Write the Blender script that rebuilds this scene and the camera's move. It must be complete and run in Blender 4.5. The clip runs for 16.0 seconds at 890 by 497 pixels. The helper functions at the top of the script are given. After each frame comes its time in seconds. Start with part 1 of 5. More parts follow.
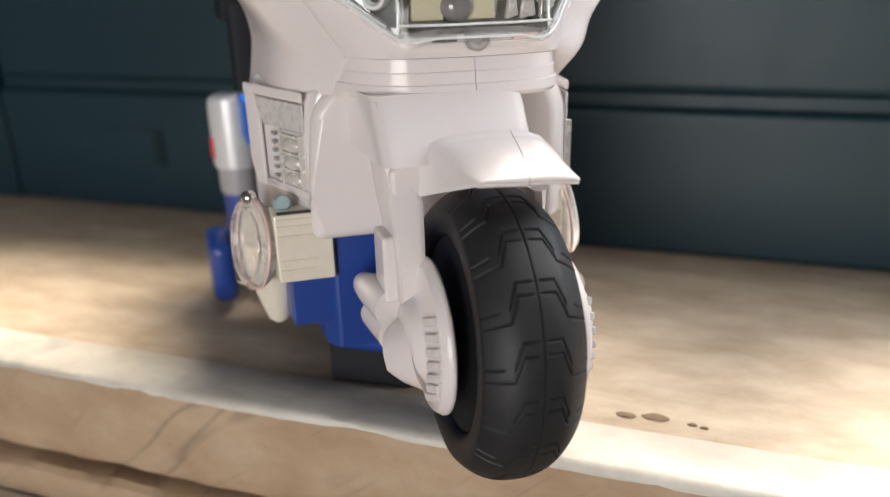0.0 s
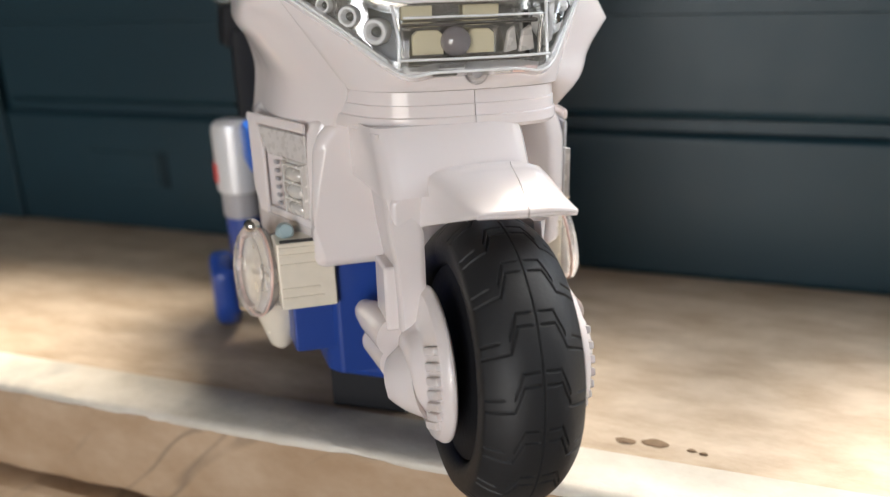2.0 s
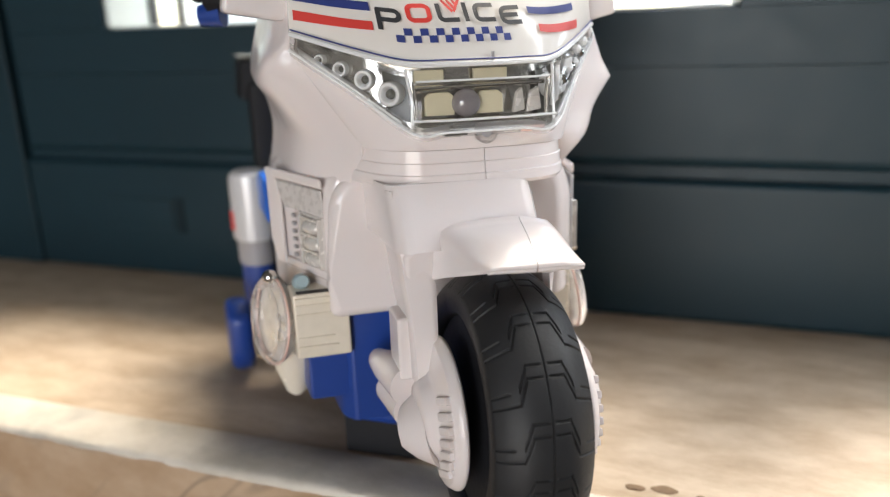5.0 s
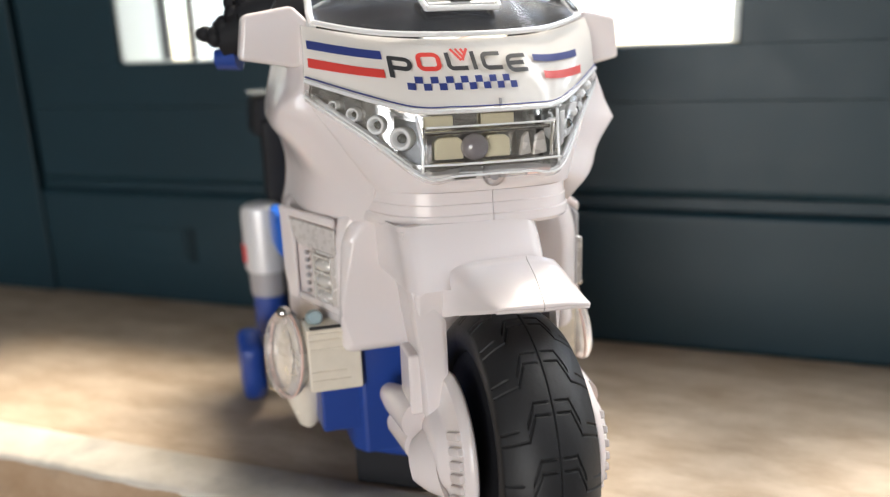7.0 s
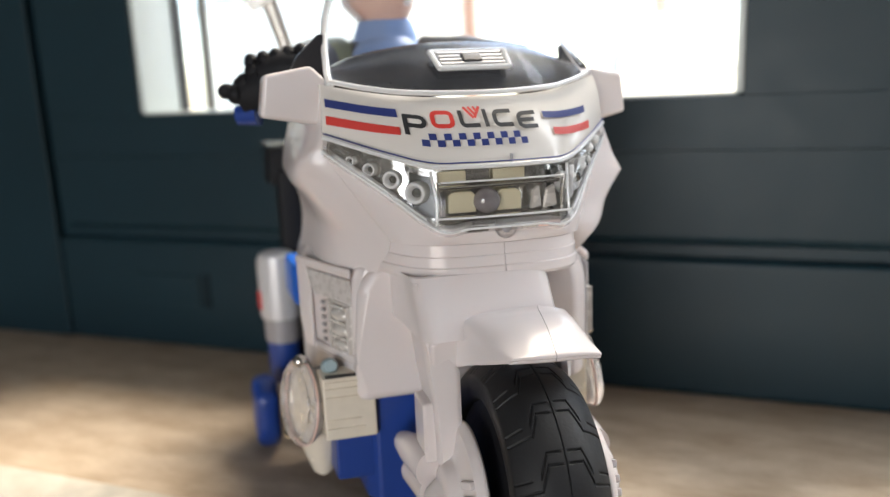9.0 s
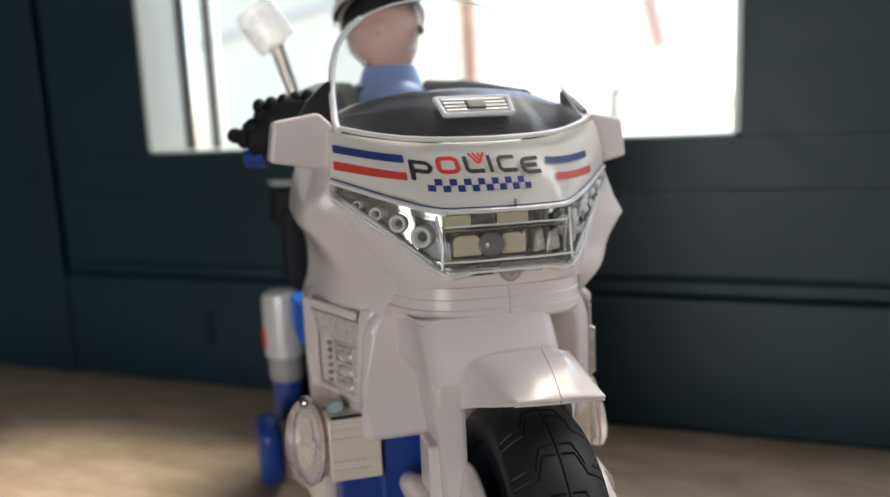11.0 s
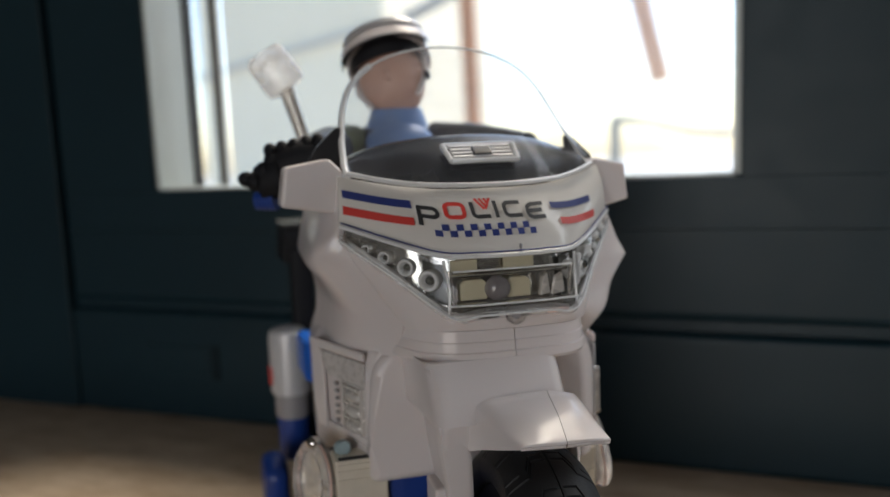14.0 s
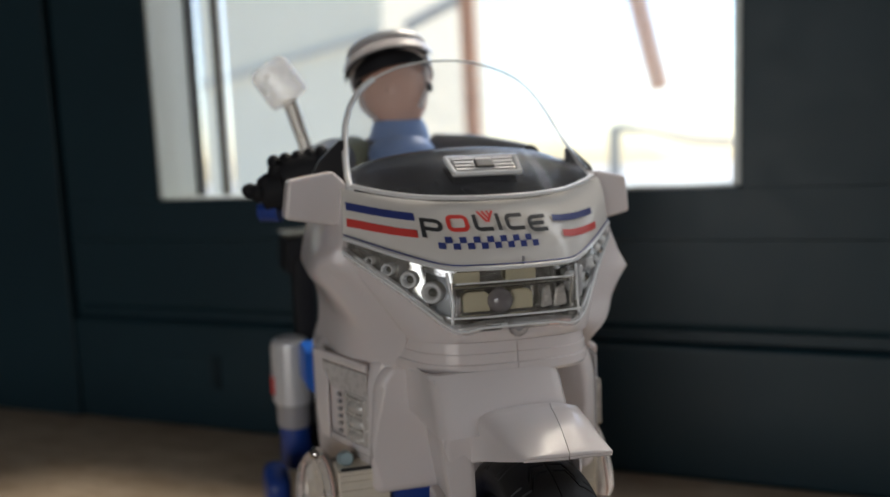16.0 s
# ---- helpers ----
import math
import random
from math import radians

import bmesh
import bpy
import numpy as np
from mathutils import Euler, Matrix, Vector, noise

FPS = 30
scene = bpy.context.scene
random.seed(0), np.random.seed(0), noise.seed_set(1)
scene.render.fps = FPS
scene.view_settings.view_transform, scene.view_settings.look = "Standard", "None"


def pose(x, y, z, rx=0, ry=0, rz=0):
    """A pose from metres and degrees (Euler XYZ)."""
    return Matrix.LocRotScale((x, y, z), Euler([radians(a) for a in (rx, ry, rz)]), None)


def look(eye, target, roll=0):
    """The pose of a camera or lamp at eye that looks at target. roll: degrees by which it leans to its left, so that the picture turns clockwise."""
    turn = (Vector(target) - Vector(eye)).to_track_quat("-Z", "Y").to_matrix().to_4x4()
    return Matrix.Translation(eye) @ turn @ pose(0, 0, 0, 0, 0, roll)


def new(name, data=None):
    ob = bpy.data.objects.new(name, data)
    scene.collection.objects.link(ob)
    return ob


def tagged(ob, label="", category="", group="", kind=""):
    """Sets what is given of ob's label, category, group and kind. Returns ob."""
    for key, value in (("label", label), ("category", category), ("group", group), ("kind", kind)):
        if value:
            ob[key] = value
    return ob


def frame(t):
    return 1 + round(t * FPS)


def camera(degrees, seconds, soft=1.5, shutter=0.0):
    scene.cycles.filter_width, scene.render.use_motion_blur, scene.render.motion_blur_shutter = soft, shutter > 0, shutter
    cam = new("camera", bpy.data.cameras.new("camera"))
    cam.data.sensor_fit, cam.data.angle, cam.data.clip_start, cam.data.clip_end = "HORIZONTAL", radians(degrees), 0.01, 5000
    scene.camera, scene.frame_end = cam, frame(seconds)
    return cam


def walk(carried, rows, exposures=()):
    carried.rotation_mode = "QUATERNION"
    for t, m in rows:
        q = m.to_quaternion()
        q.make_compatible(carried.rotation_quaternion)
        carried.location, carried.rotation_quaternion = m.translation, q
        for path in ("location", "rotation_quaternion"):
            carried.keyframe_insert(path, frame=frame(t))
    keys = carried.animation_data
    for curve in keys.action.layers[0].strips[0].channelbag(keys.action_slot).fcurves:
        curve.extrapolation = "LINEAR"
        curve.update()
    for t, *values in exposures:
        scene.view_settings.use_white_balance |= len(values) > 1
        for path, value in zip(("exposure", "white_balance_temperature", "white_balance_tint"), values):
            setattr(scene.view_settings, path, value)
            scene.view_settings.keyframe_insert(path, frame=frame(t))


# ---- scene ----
cam = camera(61.2, 16.0, soft=1.25)
cam.data.dof.use_dof = True
cam.data.dof.focus_distance = 0.234
cam.data.dof.aperture_fstop = 6.4
PATH = [
    (0, (0.05705, 0.02221, 0.15323), (-0.5548, 1.7942, -0.5438), -1.44),
    (0.5, (0.05703, 0.02214, 0.15482), (-0.5576, 1.7951, -0.5372), -1.46),
    (1, (0.05711, 0.02190, 0.15601), (-0.5582, 1.7953, -0.5342), -1.46),
    (1.5, (0.05751, 0.02155, 0.15743), (-0.5605, 1.8015, -0.5132), -1.50),
    (2, (0.05790, 0.02100, 0.15843), (-0.5611, 1.8047, -0.5013), -1.52),
    (2.5, (0.05833, 0.02015, 0.15926), (-0.5683, 1.8032, -0.4951), -1.56),
    (3, (0.05879, 0.01934, 0.16044), (-0.5733, 1.8078, -0.4734), -1.64),
    (3.5, (0.05905, 0.01853, 0.16154), (-0.5753, 1.8109, -0.4589), -1.69),
    (4, (0.05907, 0.01748, 0.16283), (-0.5775, 1.8152, -0.4395), -1.73),
    (6.5, (0.05988, 0.01041, 0.17188), (-0.6034, 1.8209, -0.3595), -2.13),
    (7, (0.05998, 0.00874, 0.17416), (-0.6026, 1.8235, -0.3431), -2.11),
    (7.5, (0.06018, 0.00692, 0.17597), (-0.6118, 1.8262, -0.3125), -2.15),
    (8, (0.06036, 0.00544, 0.17718), (-0.6186, 1.8274, -0.2913), -2.22),
    (8.5, (0.06062, 0.00410, 0.17822), (-0.6242, 1.8312, -0.2607), -2.30),
    (9, (0.06058, 0.00289, 0.17914), (-0.6285, 1.8349, -0.2321), -2.38),
    (9.5, (0.06052, 0.00173, 0.18031), (-0.6321, 1.8383, -0.2034), -2.41),
    (10, (0.06028, 0.00080, 0.18170), (-0.6308, 1.8415, -0.1845), -2.39),
    (12.5, (0.06028, -0.00372, 0.18682), (-0.6360, 1.8501, -0.0935), -2.44),
    (13, (0.06029, -0.00451, 0.18804), (-0.6367, 1.8504, -0.0829), -2.42),
    (13.5, (0.06045, -0.00522, 0.18910), (-0.6365, 1.8516, -0.0684), -2.37),
    (14, (0.06045, -0.00581, 0.18986), (-0.6365, 1.8517, -0.0630), -2.36),
    (14.5, (0.06044, -0.00620, 0.19058), (-0.6358, 1.8522, -0.0579), -2.35),
    (15, (0.06041, -0.00671, 0.19120), (-0.6369, 1.8525, -0.0473), -2.33),
    (15.5, (0.06019, -0.00727, 0.19164), (-0.6360, 1.8528, -0.0439), -2.30),
    (16, (0.05997, -0.00784, 0.19183), (-0.6358, 1.8527, -0.0415), -2.27),
]
EXPOSURES = [(0, 2.58), (4, 2.58), (6.5, 2.66), (8, 2.58), (9, 2.33), (10, 2.08), (12.5, 1.42), (14, 1.17), (16, 1.08)]
walk(cam, [(t, look(eye, target, roll)) for t, eye, target, roll in PATH], EXPOSURES)

# ---- light ----
world = bpy.data.worlds.new("sky")
scene.world = world
world.use_nodes = True
wn = world.node_tree
sky = wn.nodes.new("ShaderNodeTexSky")
sky.sky_type, sky.sun_disc = "NISHITA", False
sky.sun_elevation, sky.sun_rotation = radians(56), radians(27)
wn.links.new(sky.outputs[0], wn.nodes["Background"].inputs[0])
wn.nodes["Background"].inputs[1].default_value = 0.15


def lamp(name, kind, energy, m, color=(1, 1, 1), size=(1, 1), angle=0.5):
    d = bpy.data.lights.new(name, kind)
    d.energy, d.color = energy, color
    if kind == "AREA":
        d.shape, d.size, d.size_y = "RECTANGLE", size[0], size[1]
    else:
        d.angle = radians(angle)
    ob = new(name, d)
    ob.matrix_world = m
    return ob


lamp("sun", "SUN", 1.41, look((0.80, 3.45, 5.0), (0, 0, 0)), (1.0, 0.89, 0.75), angle=25)
# daylight of the window behind the toy, and added fills from the right and from behind the camera
lamp("window_daylight", "AREA", 0.12, look((-0.13, 0.505, 0.54), (-0.13, -0.6, 0.42)), (1.0, 0.97, 0.93), (0.37, 0.68))
# fill for the toy's right flank, set in the added opening
lamp("right_fill", "AREA", 1.65, look((0.47, 0.505, 0.54), (0.25, -0.6, 0.42)), (0.93, 0.96, 1.0), (0.60, 0.68))
# added fill that brightens the toy's front faces, no known source
lamp("room_fill", "AREA", 10.6, look((-0.15, -3.16, 0.12), (0, 0.25, 0.08)), (1.0, 0.905, 0.855), (1.7, 1.8))


# ---- materials ----
def material(name, color, rough=0.5, metal=0.0, vary=0.06, scale=60.0, bump=0.0, bscale=400.0, coat=0.0, sss=0.0, spec=0.5):
    m = bpy.data.materials.new(name)
    m.use_nodes = True
    n, l = m.node_tree.nodes, m.node_tree.links
    p = n["Principled BSDF"]
    geo = n.new("ShaderNodeTexCoord")
    noi = n.new("ShaderNodeTexNoise")
    noi.inputs["Scale"].default_value, noi.inputs["Detail"].default_value = scale, 6
    l.new(geo.outputs["Object"], noi.inputs["Vector"])
    ramp = n.new("ShaderNodeMapRange")
    ramp.inputs[3].default_value, ramp.inputs[4].default_value = 1 - vary, 1 + vary
    l.new(noi.outputs[0], ramp.inputs[0])
    mul = n.new("ShaderNodeVectorMath")
    mul.operation = "SCALE"
    mul.inputs[0].default_value = color
    l.new(ramp.outputs[0], mul.inputs["Scale"])
    l.new(mul.outputs[0], p.inputs["Base Color"])
    rr = n.new("ShaderNodeMapRange")
    rr.inputs[3].default_value, rr.inputs[4].default_value = max(0.02, rough - 0.08), min(1, rough + 0.08)
    fine = n.new("ShaderNodeTexNoise")
    fine.inputs["Scale"].default_value, fine.inputs["Detail"].default_value = bscale, 4
    l.new(geo.outputs["Object"], fine.inputs["Vector"])
    l.new(fine.outputs[0], rr.inputs[0])
    l.new(rr.outputs[0], p.inputs["Roughness"])
    p.inputs["Metallic"].default_value = metal
    p.inputs["Coat Weight"].default_value = coat
    p.inputs["Specular IOR Level"].default_value = spec
    if sss:
        p.inputs["Subsurface Weight"].default_value = sss
        p.inputs["Subsurface Radius"].default_value = (0.004, 0.003, 0.0025)
        p.inputs["Subsurface Scale"].default_value = 0.5
    if bump:
        b = n.new("ShaderNodeBump")
        b.inputs["Strength"].default_value, b.inputs["Distance"].default_value = bump, 0.0006
        l.new(fine.outputs[0], b.inputs["Height"])
        l.new(b.outputs[0], p.inputs["Normal"])
    return m


def clear(name, tint=(1, 1, 1), ior=1.45, rough=0.02, cloud=0.0):
    """Thin clear sheet: see-through, with gloss by Fresnel and a little cloudiness."""
    m = bpy.data.materials.new(name)
    m.use_nodes = True
    n, l = m.node_tree.nodes, m.node_tree.links
    n.remove(n["Principled BSDF"])
    tr, gl, mix, fr = n.new("ShaderNodeBsdfTransparent"), n.new("ShaderNodeBsdfGlossy"), n.new("ShaderNodeMixShader"), n.new("ShaderNodeFresnel")
    tr.inputs[0].default_value = (*tint, 1)
    gl.inputs["Roughness"].default_value = rough
    fr.inputs[0].default_value = ior
    l.new(fr.outputs[0], mix.inputs[0])
    l.new(tr.outputs[0], mix.inputs[1])
    l.new(gl.outputs[0], mix.inputs[2])
    out = mix
    if cloud:
        dif, mix2, tc, noi, mr = n.new("ShaderNodeBsdfDiffuse"), n.new("ShaderNodeMixShader"), n.new("ShaderNodeTexCoord"), n.new("ShaderNodeTexNoise"), n.new("ShaderNodeMapRange")
        dif.inputs[0].default_value = (0.8, 0.8, 0.8, 1)
        # dust and haze in the plastic let through part of the light that they scatter
        thr, half = n.new("ShaderNodeBsdfTranslucent"), n.new("ShaderNodeMixShader")
        thr.inputs[0].default_value = (0.9, 0.9, 0.9, 1)
        half.inputs[0].default_value = 0.6
        l.new(dif.outputs[0], half.inputs[1])
        l.new(thr.outputs[0], half.inputs[2])
        noi.inputs["Scale"].default_value = 90
        l.new(tc.outputs["Object"], noi.inputs["Vector"])
        l.new(noi.outputs[0], mr.inputs[0])
        mr.inputs[3].default_value, mr.inputs[4].default_value = 0.2 * cloud, 1.8 * cloud
        l.new(mr.outputs[0], mix2.inputs[0])
        l.new(mix.outputs[0], mix2.inputs[1])
        l.new(half.outputs[0], mix2.inputs[2])
        out = mix2
    l.new(out.outputs[0], n["Material Output"].inputs[0])
    return m


WHITE = material("white_plastic", (0.755, 0.695, 0.68), 0.17, vary=0.015, scale=40, bump=0.008, bscale=120, sss=0.12)
RUBBER = material("tyre_rubber", (0.0160, 0.0165, 0.0178), 0.53, vary=0.2, scale=120, bump=0.12, bscale=900, spec=0.38)
BLACK = material("black_plastic", (0.018, 0.018, 0.021), 0.33, vary=0.1, bump=0.05)
MATT = material("matt_black_plastic", (0.012, 0.0125, 0.015), 0.62, vary=0.1, bump=0.1, spec=0.22)
BLUE = material("blue_plastic", (0.013, 0.048, 0.25), 0.33, vary=0.05, bump=0.04)
LIGHTBLUE = material("light_blue_plastic", (0.01, 0.13, 0.62), 0.35, vary=0.05)
CHROME = material("chrome", (0.80, 0.78, 0.74), 0.16, 1.0, vary=0.08, scale=200, bump=0.10, bscale=260)
GOLD = material("pale_gold_chrome", (0.86, 0.79, 0.66), 0.24, 0.2, vary=0.10, scale=150, bump=0.015, bscale=160)
CREAM = material("cream_board", (0.66, 0.60, 0.42), 0.55, vary=0.05)
PINK = material("pinkish_plastic", (0.72, 0.52, 0.46), 0.35, vary=0.08)
GREY = material("grey_plastic", (0.33, 0.32, 0.33), 0.4, vary=0.06)
SOFTSILVER = material("satin_silver", (0.68, 0.66, 0.62), 0.30, 0.3, vary=0.08, bump=0.1, bscale=250)
RIPPLE = material("rippled_chrome", (0.60, 0.585, 0.55), 0.20, 1.0, vary=0.2, scale=120, bump=0.5, bscale=130)
FROST = material("frosted_silver", (0.70, 0.67, 0.63), 0.26, 0.25, vary=0.12, scale=180, bump=0.08, bscale=200)
BULB = material("bulb_plastic", (0.22, 0.20, 0.205), 0.12, vary=0.45, scale=260, coat=0.8)
DUSK = material("dark_grey_plastic", (0.09, 0.09, 0.078), 0.2, vary=0.3, scale=150)
DASH = material("dash_plastic", (0.007, 0.008, 0.011), 0.24, vary=0.2, scale=150, bump=0.04, spec=0.25)
GRILLE = material("grille_plastic", (0.60, 0.565, 0.54), 0.28, vary=0.10, scale=150)
SLATE = material("slot_shade", (0.005, 0.014, 0.019), 0.7, vary=0.2, spec=0.2)
# opaque pale tone that paints light caught on clear edges, facets and vent frame
RIM = material("pale_edge_light", (0.78, 0.79, 0.79), 0.18, vary=0.03, coat=0.5)
PIT = material("shaded_chip_stone", (0.25, 0.17, 0.105), 0.9, vary=0.3, scale=300)
SILVER = material("silver_grey_plastic", (0.62, 0.62, 0.63), 0.34, 0.2, vary=0.04, bscale=40)
NAVY = material("navy_print", (0.028, 0.045, 0.20), 0.4, vary=0.04)
RED = material("red_print", (0.62, 0.045, 0.035), 0.4, vary=0.04)
INK = material("dark_print", (0.035, 0.037, 0.04), 0.4, vary=0.04)
STICKER = material("sticker_paper", (0.755, 0.72, 0.67), 0.20, vary=0.02, coat=0.4)
SKIN = material("doll_plastic", (0.66, 0.40, 0.31), 0.45, vary=0.04)
SHIRT = material("pale_blue_print", (0.16, 0.28, 0.58), 0.5, vary=0.08)
OLIVE = material("olive_print", (0.20, 0.22, 0.09), 0.5, vary=0.1)
CLEAR = clear("clear_plastic", (0.98, 0.98, 0.975), 1.45, 0.05, 0.025)
CRYSTAL = clear("crystal_plastic", (1, 1, 1), 1.5, 0.08, 0.30)
# cloud covers the dust and an added veil of glare over doll and dash
SHIELD = clear("clear_shield", (0.97, 0.975, 0.975), 1.40, 0.05, 0.095)
GLASS = clear("window_glass", (0.98, 0.99, 0.985), 1.45, 0.0)


def stone(name, a, b, scale, streak, veins=0.0, rough=0.5, cracks=0.0):
    """Stone with broad clouds, streaks along the ledge, pits, optional grey clouds and thin slanting veins."""
    m = bpy.data.materials.new(name)
    m.use_nodes = True
    n, l = m.node_tree.nodes, m.node_tree.links
    p = n["Principled BSDF"]
    tc, mp, noi, ramp = n.new("ShaderNodeTexCoord"), n.new("ShaderNodeMapping"), n.new("ShaderNodeTexNoise"), n.new("ShaderNodeValToRGB")
    mp.inputs["Scale"].default_value = (1, streak, streak)
    mp.inputs["Rotation"].default_value = (0, 0, 0.25)
    l.new(tc.outputs["Object"], mp.inputs[0])
    l.new(mp.outputs[0], noi.inputs["Vector"])
    noi.inputs["Scale"].default_value, noi.inputs["Detail"].default_value, noi.inputs["Roughness"].default_value = scale, 8, 0.65
    ramp.color_ramp.elements[0].position, ramp.color_ramp.elements[0].color = 0.30, (*a, 1)
    ramp.color_ramp.elements[1].position, ramp.color_ramp.elements[1].color = 0.68, (*b, 1)
    l.new(noi.outputs[0], ramp.inputs[0])
    out = ramp.outputs[0]
    if veins:
        v, vr, mx = n.new("ShaderNodeTexNoise"), n.new("ShaderNodeValToRGB"), n.new("ShaderNodeMix")
        v.inputs["Scale"].default_value, v.inputs["Detail"].default_value = 26, 5
        l.new(tc.outputs["Object"], v.inputs["Vector"])
        vr.color_ramp.elements[0].position, vr.color_ramp.elements[1].position = 0.58, 0.74
        mx.data_type = "RGBA"
        l.new(v.outputs[0], vr.inputs[0])
        ml = n.new("ShaderNodeMath")
        ml.operation = "MULTIPLY"
        ml.inputs[1].default_value = veins
        l.new(vr.outputs[0], ml.inputs[0])
        l.new(ml.outputs[0], mx.inputs[0])
        l.new(out, mx.inputs[6])
        mx.inputs[7].default_value = (0.26, 0.27, 0.26, 1)
        out = mx.outputs[2]
    if cracks:
        # thin broken veins that slant across the face
        vt, vm, line, off, ab, lr, gaps, gr, mul, mx = (n.new("ShaderNode" + k) for k in ("Mapping", "Mapping", "TexNoise", "Math", "Math", "ValToRGB", "TexNoise", "ValToRGB", "Math", "Mix"))
        vt.inputs["Rotation"].default_value = (0, -0.85, 0.0)
        vm.inputs["Scale"].default_value = (5.5, 2.0, 0.9)
        l.new(tc.outputs["Object"], vt.inputs[0])
        l.new(vt.outputs[0], vm.inputs[0])
        l.new(vm.outputs[0], line.inputs["Vector"])
        line.inputs["Scale"].default_value, line.inputs["Detail"].default_value = 6, 2.5
        off.operation, ab.operation, mul.operation = "SUBTRACT", "ABSOLUTE", "MULTIPLY"
        off.inputs[1].default_value = 0.5
        l.new(line.outputs[0], off.inputs[0])
        l.new(off.outputs[0], ab.inputs[0])
        lr.color_ramp.elements[0].position, lr.color_ramp.elements[0].color = 0.004, (cracks, cracks, cracks, 1)
        lr.color_ramp.elements[1].position, lr.color_ramp.elements[1].color = 0.022, (0, 0, 0, 1)
        l.new(ab.outputs[0], lr.inputs[0])
        gaps.inputs["Scale"].default_value = 14
        l.new(tc.outputs["Object"], gaps.inputs["Vector"])
        gr.color_ramp.elements[0].position, gr.color_ramp.elements[1].position = 0.42, 0.60
        l.new(gaps.outputs[0], gr.inputs[0])
        l.new(lr.outputs[0], mul.inputs[0])
        l.new(gr.outputs[0], mul.inputs[1])
        mx.data_type = "RGBA"
        l.new(mul.outputs[0], mx.inputs[0])
        l.new(out, mx.inputs[6])
        mx.inputs[7].default_value = (0.16, 0.125, 0.095, 1)
        out = mx.outputs[2]
    l.new(out, p.inputs["Base Color"])
    p.inputs["Roughness"].default_value = rough
    fine, bmp = n.new("ShaderNodeTexNoise"), n.new("ShaderNodeBump")
    fine.inputs["Scale"].default_value, fine.inputs["Detail"].default_value = 320, 6
    l.new(tc.outputs["Object"], fine.inputs["Vector"])
    bmp.inputs["Strength"].default_value, bmp.inputs["Distance"].default_value = 0.35, 0.0008
    l.new(fine.outputs[0], bmp.inputs["Height"])
    l.new(bmp.outputs[0], p.inputs["Normal"])
    return m


BEIGE = stone("beige_stone", (0.39, 0.285, 0.185), (0.64, 0.53, 0.405), 26, 2.2, 0.0, 0.55)
ROUGHSTONE = stone("rough_beige_stone", (0.355, 0.228, 0.128), (0.50, 0.365, 0.245), 20, 1.6, 0.0, 0.65, 0.5)
MARBLE = stone("white_marble", (0.50, 0.455, 0.38), (0.70, 0.655, 0.575), 30, 1.3, 0.60, 0.42)
PAINT = material("dark_green_blue_paint", (0.0080, 0.0255, 0.0355), 0.42, vary=0.25, scale=9, bump=0.08, bscale=60, spec=0.27)
PALEFRAME = material("pale_grey_frame", (0.50, 0.54, 0.52), 0.45, vary=0.06, scale=20)
GASKET_GAP = material("gasket_and_gap_black", (0.03, 0.03, 0.03), 0.6, vary=0.1)
PLASTER = material("room_plaster", (0.17, 0.165, 0.155), 0.85, vary=0.05, scale=6, bump=0.1, bscale=80)
FLOORM = material("room_floor", (0.18, 0.135, 0.10), 0.5, vary=0.12, scale=5)
FACADE = material("facade_plaster", (0.95, 0.84, 0.66), 0.9, vary=0.05, scale=2, bump=0.1, bscale=30)
TERRACOTTA = material("terracotta_paint", (0.68, 0.33, 0.19), 0.7, vary=0.15, scale=8)
YARD = material("yard_concrete", (0.80, 0.76, 0.68), 0.9, vary=0.1, scale=2)
STEEL = material("grey_steel", (0.45, 0.45, 0.43), 0.5, 0.4, vary=0.08)


# ---- shaping helpers ----
def finish(bm, name, mat, parent=None, label="", sharp=38):
    bmesh.ops.recalc_face_normals(bm, faces=bm.faces)
    lim = radians(sharp)
    for f in bm.faces:
        f.smooth = True
    for e in bm.edges:
        e.smooth = not (len(e.link_faces) == 2 and e.calc_face_angle(0) > lim)
    me = bpy.data.meshes.new(name)
    bm.to_mesh(me)
    bm.free()
    for m in (mat if isinstance(mat, (list, tuple)) else [mat]):
        me.materials.append(m)
    ob = new(name, me)
    if len(me.polygons) < 4000:
        wn_mod = ob.modifiers.new("even_normals", "WEIGHTED_NORMAL")
        wn_mod.keep_sharp = True
    if parent:
        ob.parent = parent
    if label:
        ob["label"] = label
    return ob


SHEAR = 0.10


def part(name, bm, mat, parent, label="", sharp=38):
    """One part of the toy, shaped in the toy's own axes (x across, y back, z up)."""
    for v in bm.verts:
        if v.co.y > 0:
            v.co.x -= SHEAR * v.co.y
    return finish(bm, name, mat, parent, label, sharp)


def box(lo, hi, bevel=0.0, seg=2, bm=None, m=None):
    own = bmesh.new()
    bmesh.ops.create_cube(own, size=1)
    c, d = [(a + b) / 2 for a, b in zip(lo, hi)], [b - a for a, b in zip(lo, hi)]
    for v in own.verts:
        v.co = Vector((c[0] + v.co.x * d[0], c[1] + v.co.y * d[1], c[2] + v.co.z * d[2]))
    if bevel:
        bmesh.ops.bevel(own, geom=own.edges[:], offset=bevel, segments=seg, profile=0.5, affect="EDGES")
    return into(own, bm, m)


def into(own, bm=None, m=None):
    if m is not None:
        own.transform(m)
    if bm is None:
        return own
    me = bpy.data.meshes.new("tmp")
    own.to_mesh(me)
    own.free()
    bm.from_mesh(me)
    bpy.data.meshes.remove(me)
    return bm


